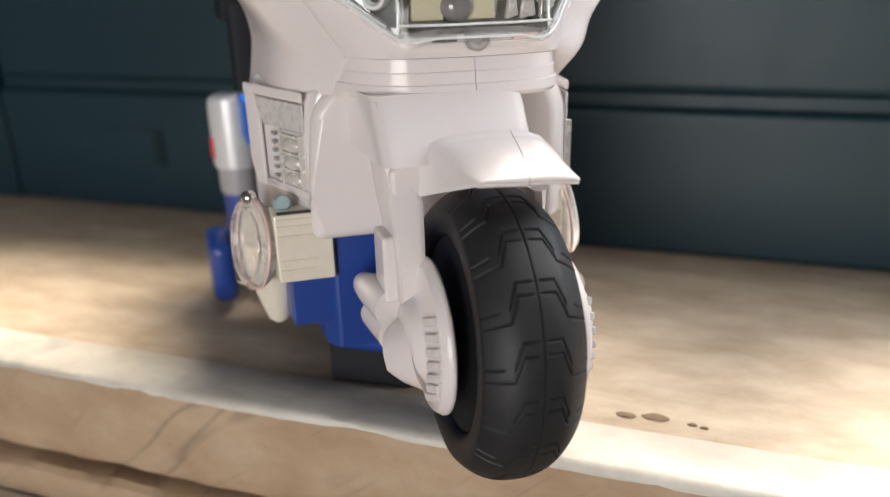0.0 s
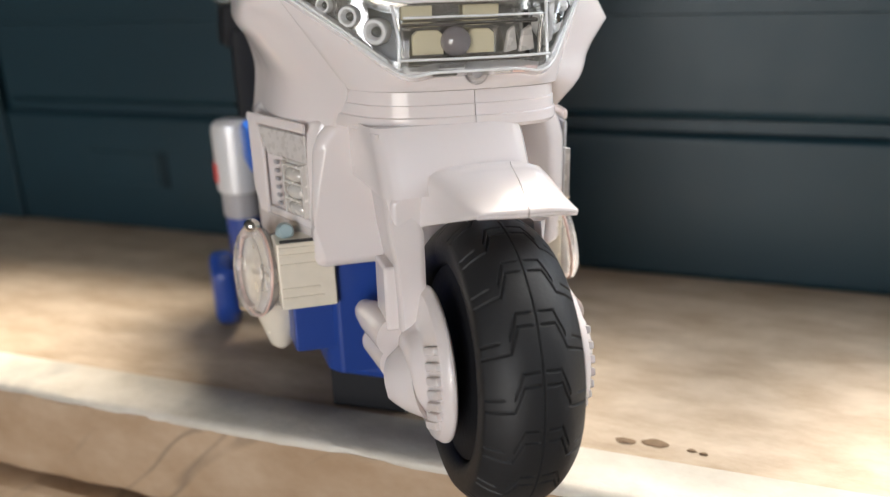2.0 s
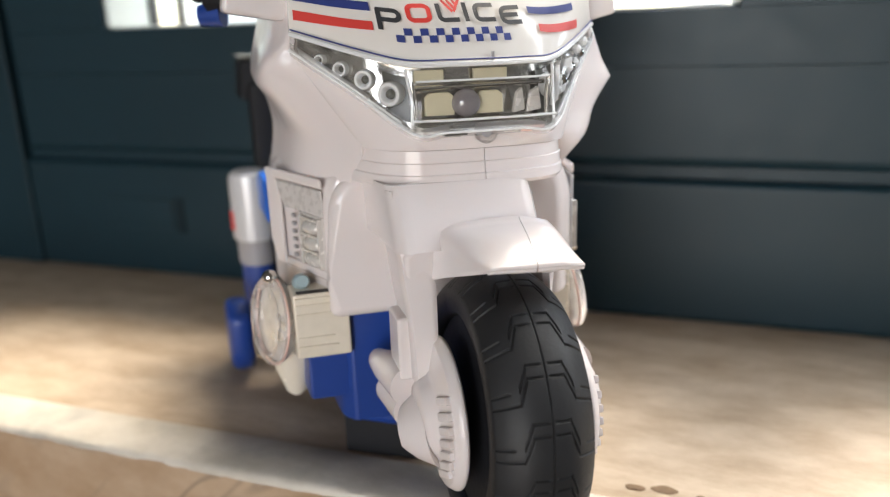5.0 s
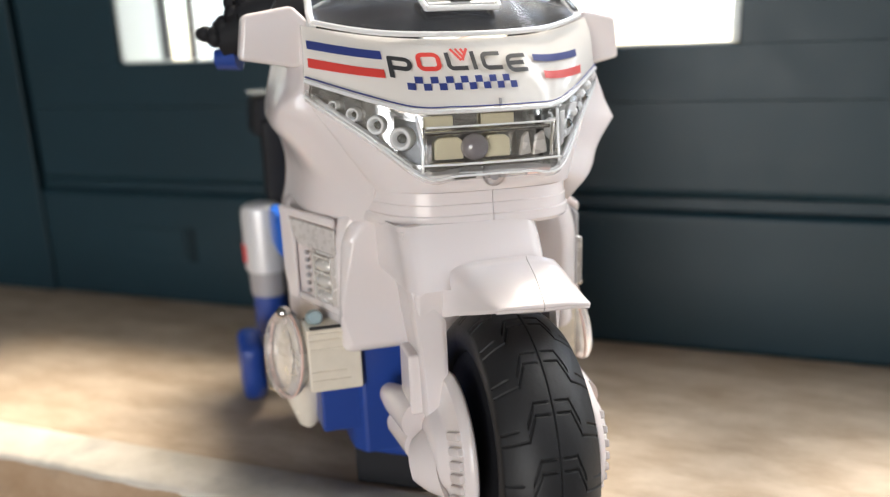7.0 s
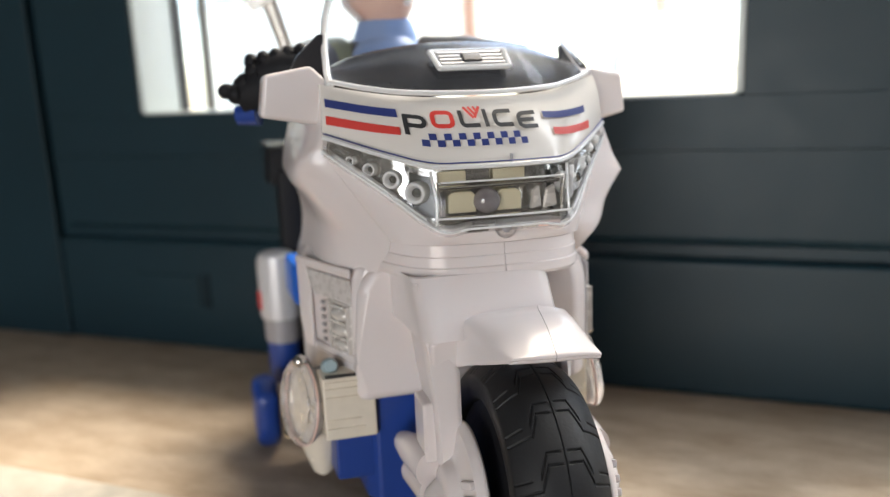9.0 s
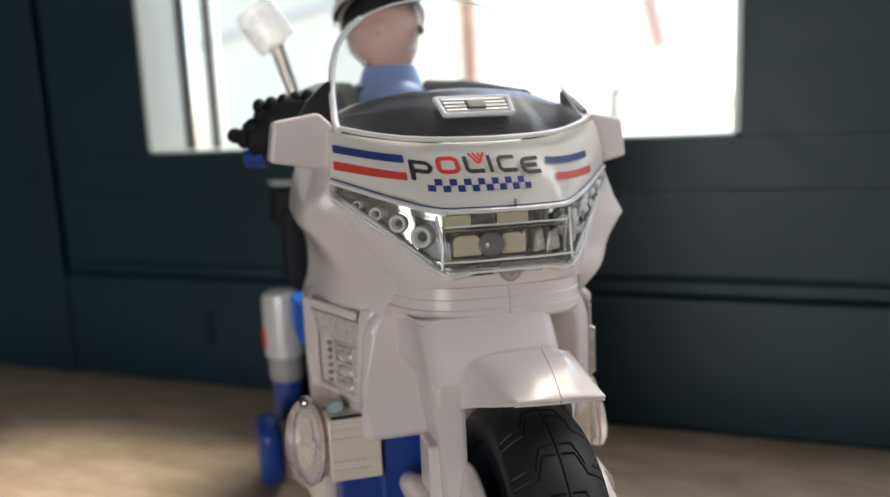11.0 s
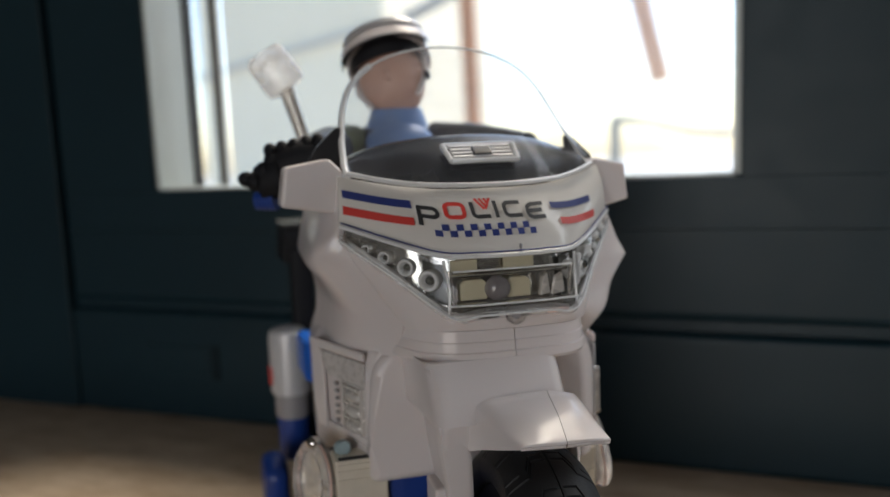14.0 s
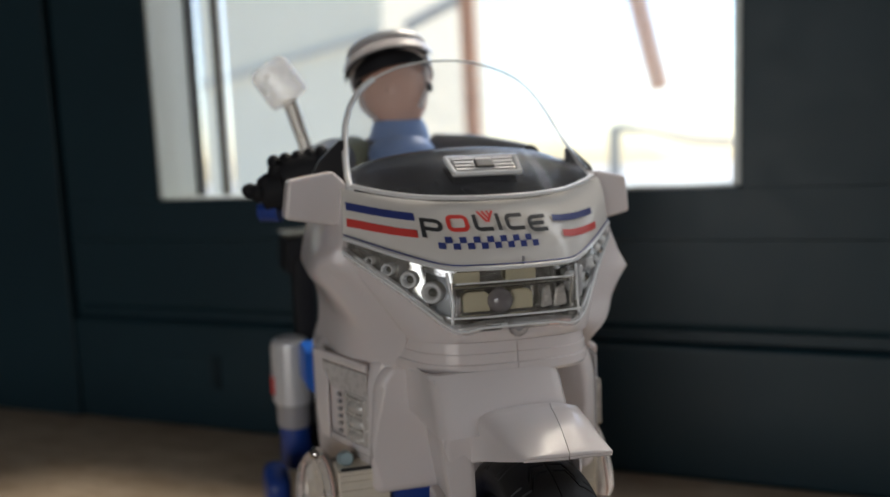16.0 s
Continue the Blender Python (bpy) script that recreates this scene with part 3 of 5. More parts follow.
# fork legs, ridged round covers on the axle, and clamps
AXLE = pose(0, -0.0146, 0.0460)
for sgn in (-1, 1):
    leg = bmesh.new()
    rows = []
    shape = ((0.088, -0.0085, 0.008, 0.0190, 0.0298), (0.078, -0.0098, 0.007, 0.0192, 0.0285), (0.066, -0.0115, 0.006, 0.0196, 0.0280), (0.057, -0.0125, 0.006, 0.0200, 0.0278))
    if sgn < 0:
        shape = ((0.1175, -0.0016, 0.012, 0.0288, 0.0322), (0.105, -0.0040, 0.012, 0.0268, 0.0312), (0.096, -0.0064, 0.010, 0.0215, 0.0302)) + shape
    else:
        shape = [(z, yf, yb, xi - 0.0025, xo - 0.0085) for z, yf, yb, xi, xo in shape]
    for z, yf, yb, xi, xo in shape:
        rows.append([leg.verts.new((sgn * a, b, z)) for a, b in ((xi, yf), (xi + 0.002, yf - 0.001), (xo - 0.001, yf), (xo, yf + 0.002), (xo, yb), (xi, yb))])
    for a, b in zip(rows, rows[1:]):
        for k in range(6):
            leg.faces.new((a[k], a[(k + 1) % 6], b[(k + 1) % 6], b[k]))
    leg.faces.new(rows[0])
    leg.faces.new(rows[-1][::-1])
    part("fork_leg", leg.copy(), WHITE, toy)
    leg.free()
    own = box((0.0255, -0.0075, 0.0560), (0.0318, 0.0060, 0.0775), 0.0012, 3)
    if sgn < 0:
        part("leg_flange", mirrored(own), WHITE, toy)
    out = AXLE if sgn < 0 else AXLE @ pose(0.0026, 0, 0)
    turn = out @ pose(0, 0, 0.0007, 0, sgn * 90, 0) @ Matrix.Diagonal((0.962, 0.962, 1, 1))
    cover = part("fork_cover", lathe([(0.0225, 0.0168), (0.0252, 0.0176), (0.0257, 0.0183), (0.0256, 0.0194), (0.0240, 0.0214), (0.0232, 0.0217), (0.0150, 0.0234), (0.0136, 0.0246), (0.0122, 0.0268), (0.0105, 0.0280), (0.0070, 0.0286), (0.0001, 0.0287)], 72, m=turn), WHITE, toy, "round ridged white wheel cover", sharp=50)
    for k in range(7):
        # raised level bars down the front of the cover's slope
        dz = 0.0125 - 0.0041 * k
        front = math.sqrt(0.0223 ** 2 - dz ** 2)
        mid_r = math.hypot(front - 0.0040, dz)
        rib = box((-0.0016, -0.0042, -0.0013), (0.0013, 0.0042, 0.0013), 0.0006, 2)
        rib.transform(pose(0, 0, 0, -24, 0, 0))
        rib.transform(pose(0, 0, 0, 0, 0, -11))
        for v in rib.verts:
            v.co.x = sgn * v.co.x
        rib.transform(out @ pose(sgn * (0.0234 - 0.0017 * (mid_r - 0.0150) / 0.0082), -(front - 0.0040), dz))
        part("cover_rib", rib, WHITE, cover)
    part("cover_hub", tube([(sgn * 0.0212, -0.0140, 0.0425), (sgn * 0.0270, -0.0110, 0.0412), (sgn * 0.0306, -0.0090, 0.0402)], [0.0138, 0.0108, 0.0078], 32), WHITE, cover)
    own = bmesh.new()
    tube([(sgn * 0.0322, 0.0190, 0.0522), (sgn * 0.0318, 0.0090, 0.0540), (sgn * 0.0285, -0.0060, 0.0535)], [0.0042, 0.0058, 0.0070], 22, bm=own)
    ball((sgn * 0.0322, 0.0192, 0.0522), (0.0040, 0.0046, 0.0042), 16, bm=own)
    tube([(sgn * 0.0316, 0.0120, 0.0440), (sgn * 0.0285, -0.0060, 0.0445)], [0.0046, 0.0062], 20, bm=own)
    ball((sgn * 0.0316, 0.0120, 0.0440), (0.0044, 0.0046, 0.0046), 16, bm=own)
    part("axle_clamp", own, WHITE, toy)
    part("axle_nut", tube([(sgn * 0.0270, -0.0105, 0.0400), (sgn * 0.0312, -0.0085, 0.0400)], [0.0085, 0.0066], 28), WHITE, toy)
    if sgn < 0:
        part("mudguard_mount", prism([(-0.0288, 0.0868), (-0.0180, 0.0893), (-0.0160, 0.1022), (-0.0235, 0.1004), (-0.0288, 0.0985)], -0.0082, 0.0030, 0.0020, "y", 3), WHITE, toy)

# mudguard: a low beak over the tyre that widens backwards, in two halves with a seam
SEAM = [(0.0046, -0.0350, 0.1003), (0.0062, -0.0245, 0.1042), (0.0073, -0.0160, 0.1062), (0.0078, -0.0118, 0.1070), (0.0080, -0.0098, 0.1082)]
LEFT = [((-0.0020, -0.0352, 0.1006), (-0.0080, -0.0346, 0.1004), (-0.0098, -0.0340, 0.0996)),
        ((-0.0030, -0.0245, 0.1042), (-0.0116, -0.0240, 0.1016), (-0.0138, -0.0240, 0.0962)),
        ((-0.0038, -0.0160, 0.1061), (-0.0148, -0.0155, 0.1036), (-0.0166, -0.0150, 0.0932)),
        ((-0.0044, -0.0118, 0.1068), (-0.0164, -0.0112, 0.1046), (-0.0190, -0.0105, 0.0915)),
        ((-0.0046, -0.0098, 0.1080), (-0.0170, -0.0090, 0.1052), (-0.0208, -0.0070, 0.0902))]
RIGHT = [((0.0125, -0.0345, 0.0999), (0.0195, -0.0328, 0.0984), (0.0206, -0.0320, 0.0974)),
         ((0.0140, -0.0240, 0.1032), (0.0200, -0.0230, 0.1000), (0.0222, -0.0230, 0.0950)),
         ((0.0150, -0.0155, 0.1050), (0.0206, -0.0145, 0.1014), (0.0236, -0.0130, 0.0930)),
         ((0.0154, -0.0110, 0.1056), (0.0208, -0.0095, 0.1020), (0.0242, -0.0080, 0.0912)),
         ((0.0156, -0.0085, 0.1062), (0.0208, -0.0050, 0.1026), (0.0246, -0.0030, 0.0900))]
for sgn, side in ((-1, LEFT), (1, RIGHT)):
    cols = [[(x + sgn * 0.00012, y, z) for x, y, z in SEAM]] + [[r[j] for r in side] for j in range(3)]
    cols = [curve(c, 31) for c in cols]
    rows = [curve([c[k] for c in cols], 19) for k in range(31)]
    thin = [1 - 0.8 * (j / 18) ** 2 for j in range(19)]
    lip = [[Vector((0, a, b)) * c for c in thin] for a, b in ((0.0006, -0.0018), (-0.0004, -0.0012), (-0.0004, -0.0004))]
    lip = [[p + q for p, q in zip(rows[0], r)] for r in lip]
    part("mudguard", sheet(lip + rows, (0, 0.0006, -0.0012)), WHITE, toy, "white plastic half of the front mudguard", sharp=55)

# shroud over the fork's upper part
rows = []
for k in range(19):
    f = k / 18
    yf, wl, wr = -0.0030 - 0.0105 * f, 1 - 0.02 * f, 1 + 0.05 * f
    row = [(-0.0334, 0.0240), (-0.0330, 0.0120), (-0.0322, yf + 0.0045), (-0.0304, yf + 0.0018), (-0.0285, yf + 0.0008), (-0.0255, yf + 0.0012), (-0.0180, yf + 0.0016), (-0.0080, yf + 0.0012), (0.0, yf + 0.0010), (0.0060, yf + 0.0013), (0.0110, yf + 0.0020), (0.0140, yf + 0.0032), (0.0155, yf + 0.0058), (0.0168, 0.0120), (0.0190, 0.0245)]
    rows.append([(x * (wl if x < 0 else wr), y, 0.1190 - 0.0190 * f) for x, y in row])
part("fork_shroud", sheet(rows, (0, 0.003, 0)), WHITE, toy, sharp=60)

# collar under the headlamp, with two raised lips and a seam
for sgn in (-1, 1):
    rows = []
    for z, o in ((0.1290, -0.0012), (0.1286, 0.0), (0.1248, 0.0002), (0.1245, 0.0006), (0.1212, 0.0007), (0.1208, 0.0013), (0.1180, 0.0014), (0.1168, 0.0004), (0.1166, -0.004)):
        drop, tuck = (0.0, 0.0008) if sgn < 0 else (0.0, 0.0014)
        line = curve([(0.00012, -0.0005 - o, z), (0.012, 0.0 - o, z), (0.022, 0.002 - o, z), (0.0300 - tuck + o * 0.7, 0.0075 - o * 0.6, z), (0.0348 - 2 * tuck + o, 0.0150, z), (0.0390 - 3 * tuck + o * 0.5 + drop, 0.0240, z), (0.0430 - 4 * tuck + drop, 0.0340, z)], 32)
        rows.append([(sgn * p.x, p.y, p.z) for p in line])
    part("collar", sheet(rows, (0, 0.003, 0)), WHITE, toy, "white moulded collar under the headlamp")

# fairing: band above the lamp, chin below it, cheeks at the sides
N = 41
LENS_TOP = curve(both([(0, -0.0010, 0.1545), (0.012, 0.0003, 0.1545), (0.0235, 0.0045, 0.1548), (0.036, 0.0150, 0.1585), (0.0524, 0.0318, 0.1646)]), N)
LENS_LOW = curve(both([(0, -0.0012, 0.1342), (0.012, -0.0011, 0.1342), (0.0228, 0.0000, 0.1342), (0.036, 0.0140, 0.1455), (0.0527, 0.0322, 0.1592)]), N)
BAND_TOP = curve(both([(0, 0.0140, 0.1768), (0.012, 0.0150, 0.1768), (0.0235, 0.0185, 0.1775), (0.037, 0.0258, 0.1795), (0.0514, 0.0356, 0.1828)]), N)
CHIN_LOW = curve(both([(0, -0.0005, 0.1288), (0.011, 0.0, 0.1288), (0.022, 0.0020, 0.1288), (0.0300, 0.0075, 0.1288), (0.0345, 0.016, 0.1288)]), N)
band_rows = blend(LENS_TOP, BAND_TOP, 9, (0, -0.0022, 0.0006))
part("fairing_band", sheet(band_rows, (0, 0.0018, 0)), STICKER, toy, "white glossy band with a printed sticker")
part("fairing_chin", sheet(blend(LENS_LOW, CHIN_LOW, 8, (0, -0.0008, 0)), (0, 0.002, 0)), WHITE, toy)
cheek_front = curve([(0.0512, 0.0354, 0.1828), (0.0522, 0.0318, 0.1646), (0.0524, 0.0322, 0.1588), (0.0465, 0.0268, 0.1506), (0.0425, 0.0232, 0.1432), (0.0385, 0.0196, 0.1360), (0.0347, 0.0158, 0.1288), (0.0365, 0.0240, 0.1165)], 29)
cheek_near = curve([(0.0515, 0.0400, 0.1830), (0.0535, 0.0365, 0.1650), (0.0585, 0.0355, 0.1570), (0.0605, 0.0330, 0.1480), (0.0530, 0.0295, 0.1410), (0.0425, 0.0250, 0.1340), (0.0385, 0.0228, 0.1270), (0.0395, 0.0275, 0.1155)], 29)
cheek_mid = curve([(0.0525, 0.0550, 0.1830), (0.0555, 0.0520, 0.1660), (0.0605, 0.0500, 0.1570), (0.0618, 0.0480, 0.1490), (0.0570, 0.0480, 0.1420), (0.0525, 0.0480, 0.1350), (0.0500, 0.0480, 0.1280), (0.0520, 0.0490, 0.1150)], 29)
cheek_back = curve([(0.0520, 0.0950, 0.1800), (0.0560, 0.0950, 0.1660), (0.0585, 0.0950, 0.1560), (0.0590, 0.0950, 0.1490), (0.0550, 0.0950, 0.1420), (0.0530, 0.0950, 0.1350), (0.0525, 0.0950, 0.1280), (0.0545, 0.0950, 0.1150)], 29)
for sgn in (-1, 1):
    near, mid = [p.copy() for p in cheek_near], [p.copy() for p in cheek_mid]
    for k, p in enumerate(near):
        w = math.exp(-((p.z - 0.141) / 0.012) ** 4)
        q = cheek_front[k].lerp(mid[k], 0.40) + Vector((0.0004, 0, 0))
        p.xyz = p.lerp(q, w)
    if sgn > 0:
        # the far side flares into a pointed fin and runs straight down from it to the collar
        for q, deep in ((near, 0.0), (mid, 0.009)):
            for p in q:
                if p.z > 0.1462:
                    p.x = 0.0555 + (0.0624 - 0.0555) * min(1, max(0, (0.1650 - p.z) / 0.0186)) + 0.2 * deep if p.z < 0.1700 else p.x
                else:
                    p.x = 0.0392 + (0.0624 - 0.0392) * max(0, (p.z - 0.1166) / 0.0296) + 0.3 * deep
                p.z = max(p.z, 0.1165)
    ck = [curve([a, n1, b, c], 13) for a, n1, b, c in zip(cheek_front, near, mid, cheek_back)]
    part("fairing_cheek", sheet([[(sgn * p.x, p.y, p.z) for p in r] for r in ck], (-sgn * 0.0018, 0.0006, 0)), WHITE, toy)
# headlamp: dark tray, chrome reflector, lamp board, bulb, small round lamps, clear cover
back = [[p + Vector((0, 0.0075 if abs(p.x) < 0.024 else 0.0075 - 0.0045 * min(1, (abs(p.x) - 0.024) / 0.008), 0)) for p in r] for r in blend(LENS_TOP, LENS_LOW, 7)]
lampset = part("headlamp", sheet(back, (0, 0.001, 0)), RIPPLE, toy, "clear faceted headlamp with chrome inside")
for name, off in (("tray_top", LENS_TOP), ("tray_bottom", LENS_LOW)):
    part(name, sheet([[p for p in off], [p + Vector((0, 0.0075, 0)) for p in off]], (0, 0, 0.0004 if name == "tray_top" else -0.0004)), CHROME, lampset)
for x0, x1 in ((-0.0178, -0.0085), (-0.0012, 0.0072)):
    part("lamp_board", prism([(x0, 0.1392), (x1, 0.1392), (x1, 0.1448), (x1 - 0.0016, 0.1462), (x0 + 0.0016, 0.1462), (x0, 0.1448)], 0.0016, 0.0034, 0.0004, "y"), CREAM, lampset, "cream lamp board")
for x0, x1 in ((-0.0205, -0.0110), (-0.0015, 0.0095)):
    part("lamp_board", box((x0, 0.0036, 0.1492), (x1, 0.0048, 0.1530), 0.0003), CREAM, lampset, "cream lamp board")
for x0, x1 in ((0.0105, 0.0145), (0.0152, 0.0200)):
    part("lamp_facet", prism([(x0, 0.1388), (x1, 0.1396), (x1 - 0.001, 0.1468), (x0 + 0.0012, 0.1452)], 0.0012, 0.0034, 0.0005, "y"), FROST, lampset)
part("bulb", ball((-0.0050, 0.0012, 0.1428), (0.0046, 0.0035, 0.0044)), BULB, lampset, "round greyish bulb")
part("lamp_bar", tube([(-0.0215, 0.0012, 0.1478), (0.0, 0.0002, 0.1480), (0.0205, 0.0012, 0.1482)], 0.0007, 8), CHROME, lampset)
part("lamp_bar", tube([(-0.0200, 0.0012, 0.1378), (0.0, 0.0005, 0.1376), (0.0200, 0.0012, 0.1378)], 0.0006, 8), CHROME, lampset)
for sgn in (-1, 1):
    part("lamp_divider", tube([(sgn * 0.0222, 0.0008, 0.1498), (sgn * 0.0216, 0.0010, 0.1440), (sgn * 0.0212, 0.0008, 0.1375)], [0.0008, 0.0010, 0.0006], 10), CHROME, lampset)
    dark = [i for i in range(N) if 0.0200 < sgn * LENS_TOP[i].x < 0.0285]
    part("lamp_backing", sheet([[r[i] + Vector((0, -0.0016, 0)) for i in dark] for r in back[1:-1]], (0, 0.0006, 0)), DUSK, lampset, "dark grey backing of the side lamps")
    for x, y, z, r in ((0.0268, 0.0082, 0.1460, 0.0040), (0.0332, 0.0134, 0.1504, 0.0033), (0.0392, 0.0190, 0.1537, 0.0025), (0.0444, 0.0242, 0.1566, 0.0018)):
        at = pose(sgn * x, y, z) @ pose(0, 0, 0, 90, 0, sgn * 38)
        cup = lathe([(r, -0.0030), (r, 0.0004), (r * 0.88, 0.0013), (r * 0.66, 0.0013), (r * 0.42, 0.0), (r * 0.36, -0.0024)], 22, m=at)
        ring = part("side_lamp", cup, RIM, lampset, "small round clear lamp")
        part("lamp_core", lathe([(r * 0.36, -0.0004), (r * 0.20, 0.0004), (0.0001, 0.0006)], 14, m=at), DUSK, ring)
# right-hand facets only, their sunlit brightness put into the pale material
for x0, x1, z0, z1 in ((0.0236, 0.0262, 0.1400, 0.1530), (0.0268, 0.0300, 0.1425, 0.1475), (0.0300, 0.0335, 0.1500, 0.1550)):
    part("lens_facet", prism([(x0, z0), (x1, z0 + 0.002), (x1 + 0.0006, z1), (x0 + 0.0012, z1 - 0.0008)], 0.0020 + (x0 - 0.0236) * 0.9, 0.0050 + (x0 - 0.0236) * 0.9, 0.0006, "y"), RIM, lampset, "facet of the lens with its sunlit brightness put into a pale colour")
for k in range(9):
    # added pale prisms that paint the sun glints at this end of the lens
    x = 0.0262 + 0.0022 * k
    z = 0.1452 + 0.0017 * k + 0.0016 * math.sin(k * 2.4)
    own = lathe([(0.0017, 0.0), (0.0015, 0.0012), (0.0006, 0.0019), (0.0001, 0.0020)], 6, m=pose(x, 0.0040 + (x - 0.0262) * 0.98, z, 90, 0, 38) @ Matrix.Scale(0.9 + 0.35 * math.sin(k * 1.7) ** 2, 4))
    part("lens_glint", own, CHROME if k % 3 == 1 else RIM, lampset, sharp=10)
# cover, folded at its corners, and its lower lip with a screw boss
cover_rows = blend([p + Vector((0, -0.0008, -0.0002)) for p in LENS_TOP], [p + Vector((0, -0.0008, 0.0002)) for p in LENS_LOW], 6, (0, -0.0022, 0))
o = part("lens_cover", sheet(cover_rows), CLEAR, lampset, "clear plastic lens cover", sharp=25)
o.visible_shadow = False
part("lens_trim", tube([p + Vector((0, -0.0020, 0.0002)) for p in LENS_TOP], 0.0008, 8), RIM, lampset, "shiny trim line over the lens")
part("lens_line", tube([p + Vector((0, -0.0024, 0.0016)) for p in LENS_TOP], 0.00024, 8), NAVY, lampset, "thin navy printed line")
part("lens_lip", tube([p + Vector((0, -0.0012, 0.0006)) for p in LENS_LOW], 0.0008, 8), RIM, lampset)
o = part("lens_lip", box((-0.0228, -0.0030, 0.1340), (0.0228, -0.0008, 0.1368), 0.0006), CLEAR, lampset)
part("lens_edge", tube([p + Vector((0, -0.0026, 0.0004)) for p in LENS_LOW], 0.00045, 8), RIM, lampset)
o = part("lens_flange", sheet([[p + Vector((0, -0.0026, 0.0030)) for p in LENS_LOW], [p + Vector((0, -0.0028, 0.0006)) for p in LENS_LOW], [p + Vector((0, -0.0014, -0.0012)) for p in LENS_LOW]]), CRYSTAL, lampset, "cloudy clear flange of the lens")
o.visible_shadow = False
part("lens_edge", tube([(-0.0232, -0.0028, 0.1384), (-0.012, -0.0034, 0.1382), (0.012, -0.0034, 0.1382), (0.0232, -0.0028, 0.1384)], 0.00040, 8), RIM, lampset)
part("lens_edge", tube([(-0.0215, -0.0022, 0.1500), (0.0, -0.0030, 0.1500), (0.0210, -0.0022, 0.1500)], 0.00035, 8), RIM, lampset)
for sgn in (-1, 1):
    part("lens_edge", tube([(sgn * 0.0230, -0.0014, 0.1350), (sgn * 0.0226, -0.0012, 0.1440), (sgn * 0.0236, 0.0018, 0.1535)], 0.00050, 8), RIM, lampset)
    part("lens_edge", tube([(sgn * 0.0255, 0.0015, 0.1378), (sgn * 0.0370, 0.0125, 0.1478), (sgn * 0.0490, 0.0268, 0.1582)], 0.00040, 8), RIM, lampset)
part("screw_boss", lathe([(0.0036, -0.001), (0.0036, 0.0008), (0.0028, 0.0012), (0.0018, 0.0010), (0.0017, 0.0002), (0.0001, 0.0002)], 22, m=pose(0, -0.0026, 0.1340, 90, 0, 0)), CLEAR, lampset)
part("screw", lathe([(0.0016, 0.0), (0.0016, 0.0004), (0.0001, 0.0006)], 14, m=pose(0, -0.0032, 0.1340, 90, 0, 0)), GREY, lampset)
for x0, x1, m in ((-0.0210, -0.0140, FROST), (-0.0135, -0.0060, DUSK), (0.0055, 0.0105, FROST), (0.0112, 0.0190, PINK)):
    part("lens_clip", box((x0, -0.0034, 0.1334), (x1, -0.0012, 0.1352), 0.0004), m, lampset)


# printed stickers on the band
def on_band(x, v, lift=0.0006):
    """A place on the band: x across, v from its lower edge (0) to its upper edge (1)."""
    lo, hi = LENS_TOP, BAND_TOP
    k = 0
    v = min(max(v, 0), 1)
    xs = [a.x + (b.x - a.x) * v for a, b in zip(lo, hi)]
    while k < N - 2 and xs[k + 1] < x:
        k += 1
    f = (x - xs[k]) / (xs[k + 1] - xs[k])
    a, b = lo[k].lerp(lo[k + 1], f), hi[k].lerp(hi[k + 1], f)
    p = a.lerp(b, v) + Vector((0, -0.0022, 0.0006)) * 4 * v * (1 - v)
    return Vector((x, p.y - lift, p.z + lift * 0.4))


def print_quad(name, x0, x1, va, vb, mat, parent, n=10, label=""):
    """va, vb: lower and upper edges at x0 and x1."""
    rows = [[on_band(x0 + (x1 - x0) * k / n, a + (b - a) * k / n) for k in range(n + 1)] for a, b in (va, ((va[0] + vb[0]) / 2, (va[1] + vb[1]) / 2), vb)]
    return part(name, sheet(rows), mat, parent, label)


BANDPART = [o for o in toy.children if o.name.startswith("fairing_band")][0]
print_quad("blue_stripe", -0.0508, -0.0300, (0.55, 0.627), (0.708, 0.754), NAVY, BANDPART)
print_quad("red_stripe", -0.0510, -0.0300, (0.235, 0.366), (0.392, 0.483), RED, BANDPART)
print_quad("blue_stripe", 0.0186, 0.0400, (0.600, 0.438), (0.695, 0.554), NAVY, BANDPART)
print_quad("red_stripe", 0.0215, 0.0418, (0.347, 0.135), (0.446, 0.265), RED, BANDPART)
for k in range(15):
    x = -0.0243 + 0.00229 * k
    v = 0.262 if k % 2 == 0 else 0.352
    print_quad("check", x, x + 0.00229, (v, v), (v + 0.09, v + 0.09), NAVY, BANDPART, 2)


def strokes(name, lines, mat, w=0.00068):
    """A letter drawn with broad strokes; lines in band places (x, v)."""
    own = bmesh.new()
    H = 0.0225
    for line in lines:
        P = [Vector((x, v * H)) for x, v in line]
        L, R = [], []
        for i, p in enumerate(P):
            d = (P[min(i + 1, len(P) - 1)] - P[max(i - 1, 0)]).normalized()
            nn = Vector((-d.y, d.x)) * w
            e = -d * w if i == 0 else d * w if i == len(P) - 1 else Vector((0, 0))
            if i in (0, len(P) - 1):
                e *= 0.6
            L.append(p + nn + e)
            R.append(p - nn + e)
        V = [[own.verts.new(on_band(q.x, q.y / H, 0.0007)) for q in (a, b)] for a, b in zip(L, R)]
        for a, b in zip(V, V[1:]):
            own.faces.new((a[0], a[1], b[1], b[0]))
    return part(name, own, mat, BANDPART)


for line in ([(-0.0090, 0.815), (-0.0068, 0.665)], [(-0.0074, 0.815), (-0.0061, 0.715)], [(-0.0058, 0.815), (-0.0053, 0.765)], [(-0.0040, 0.815), (-0.0062, 0.665)]):
    strokes("emblem", [line], RED, 0.00042)


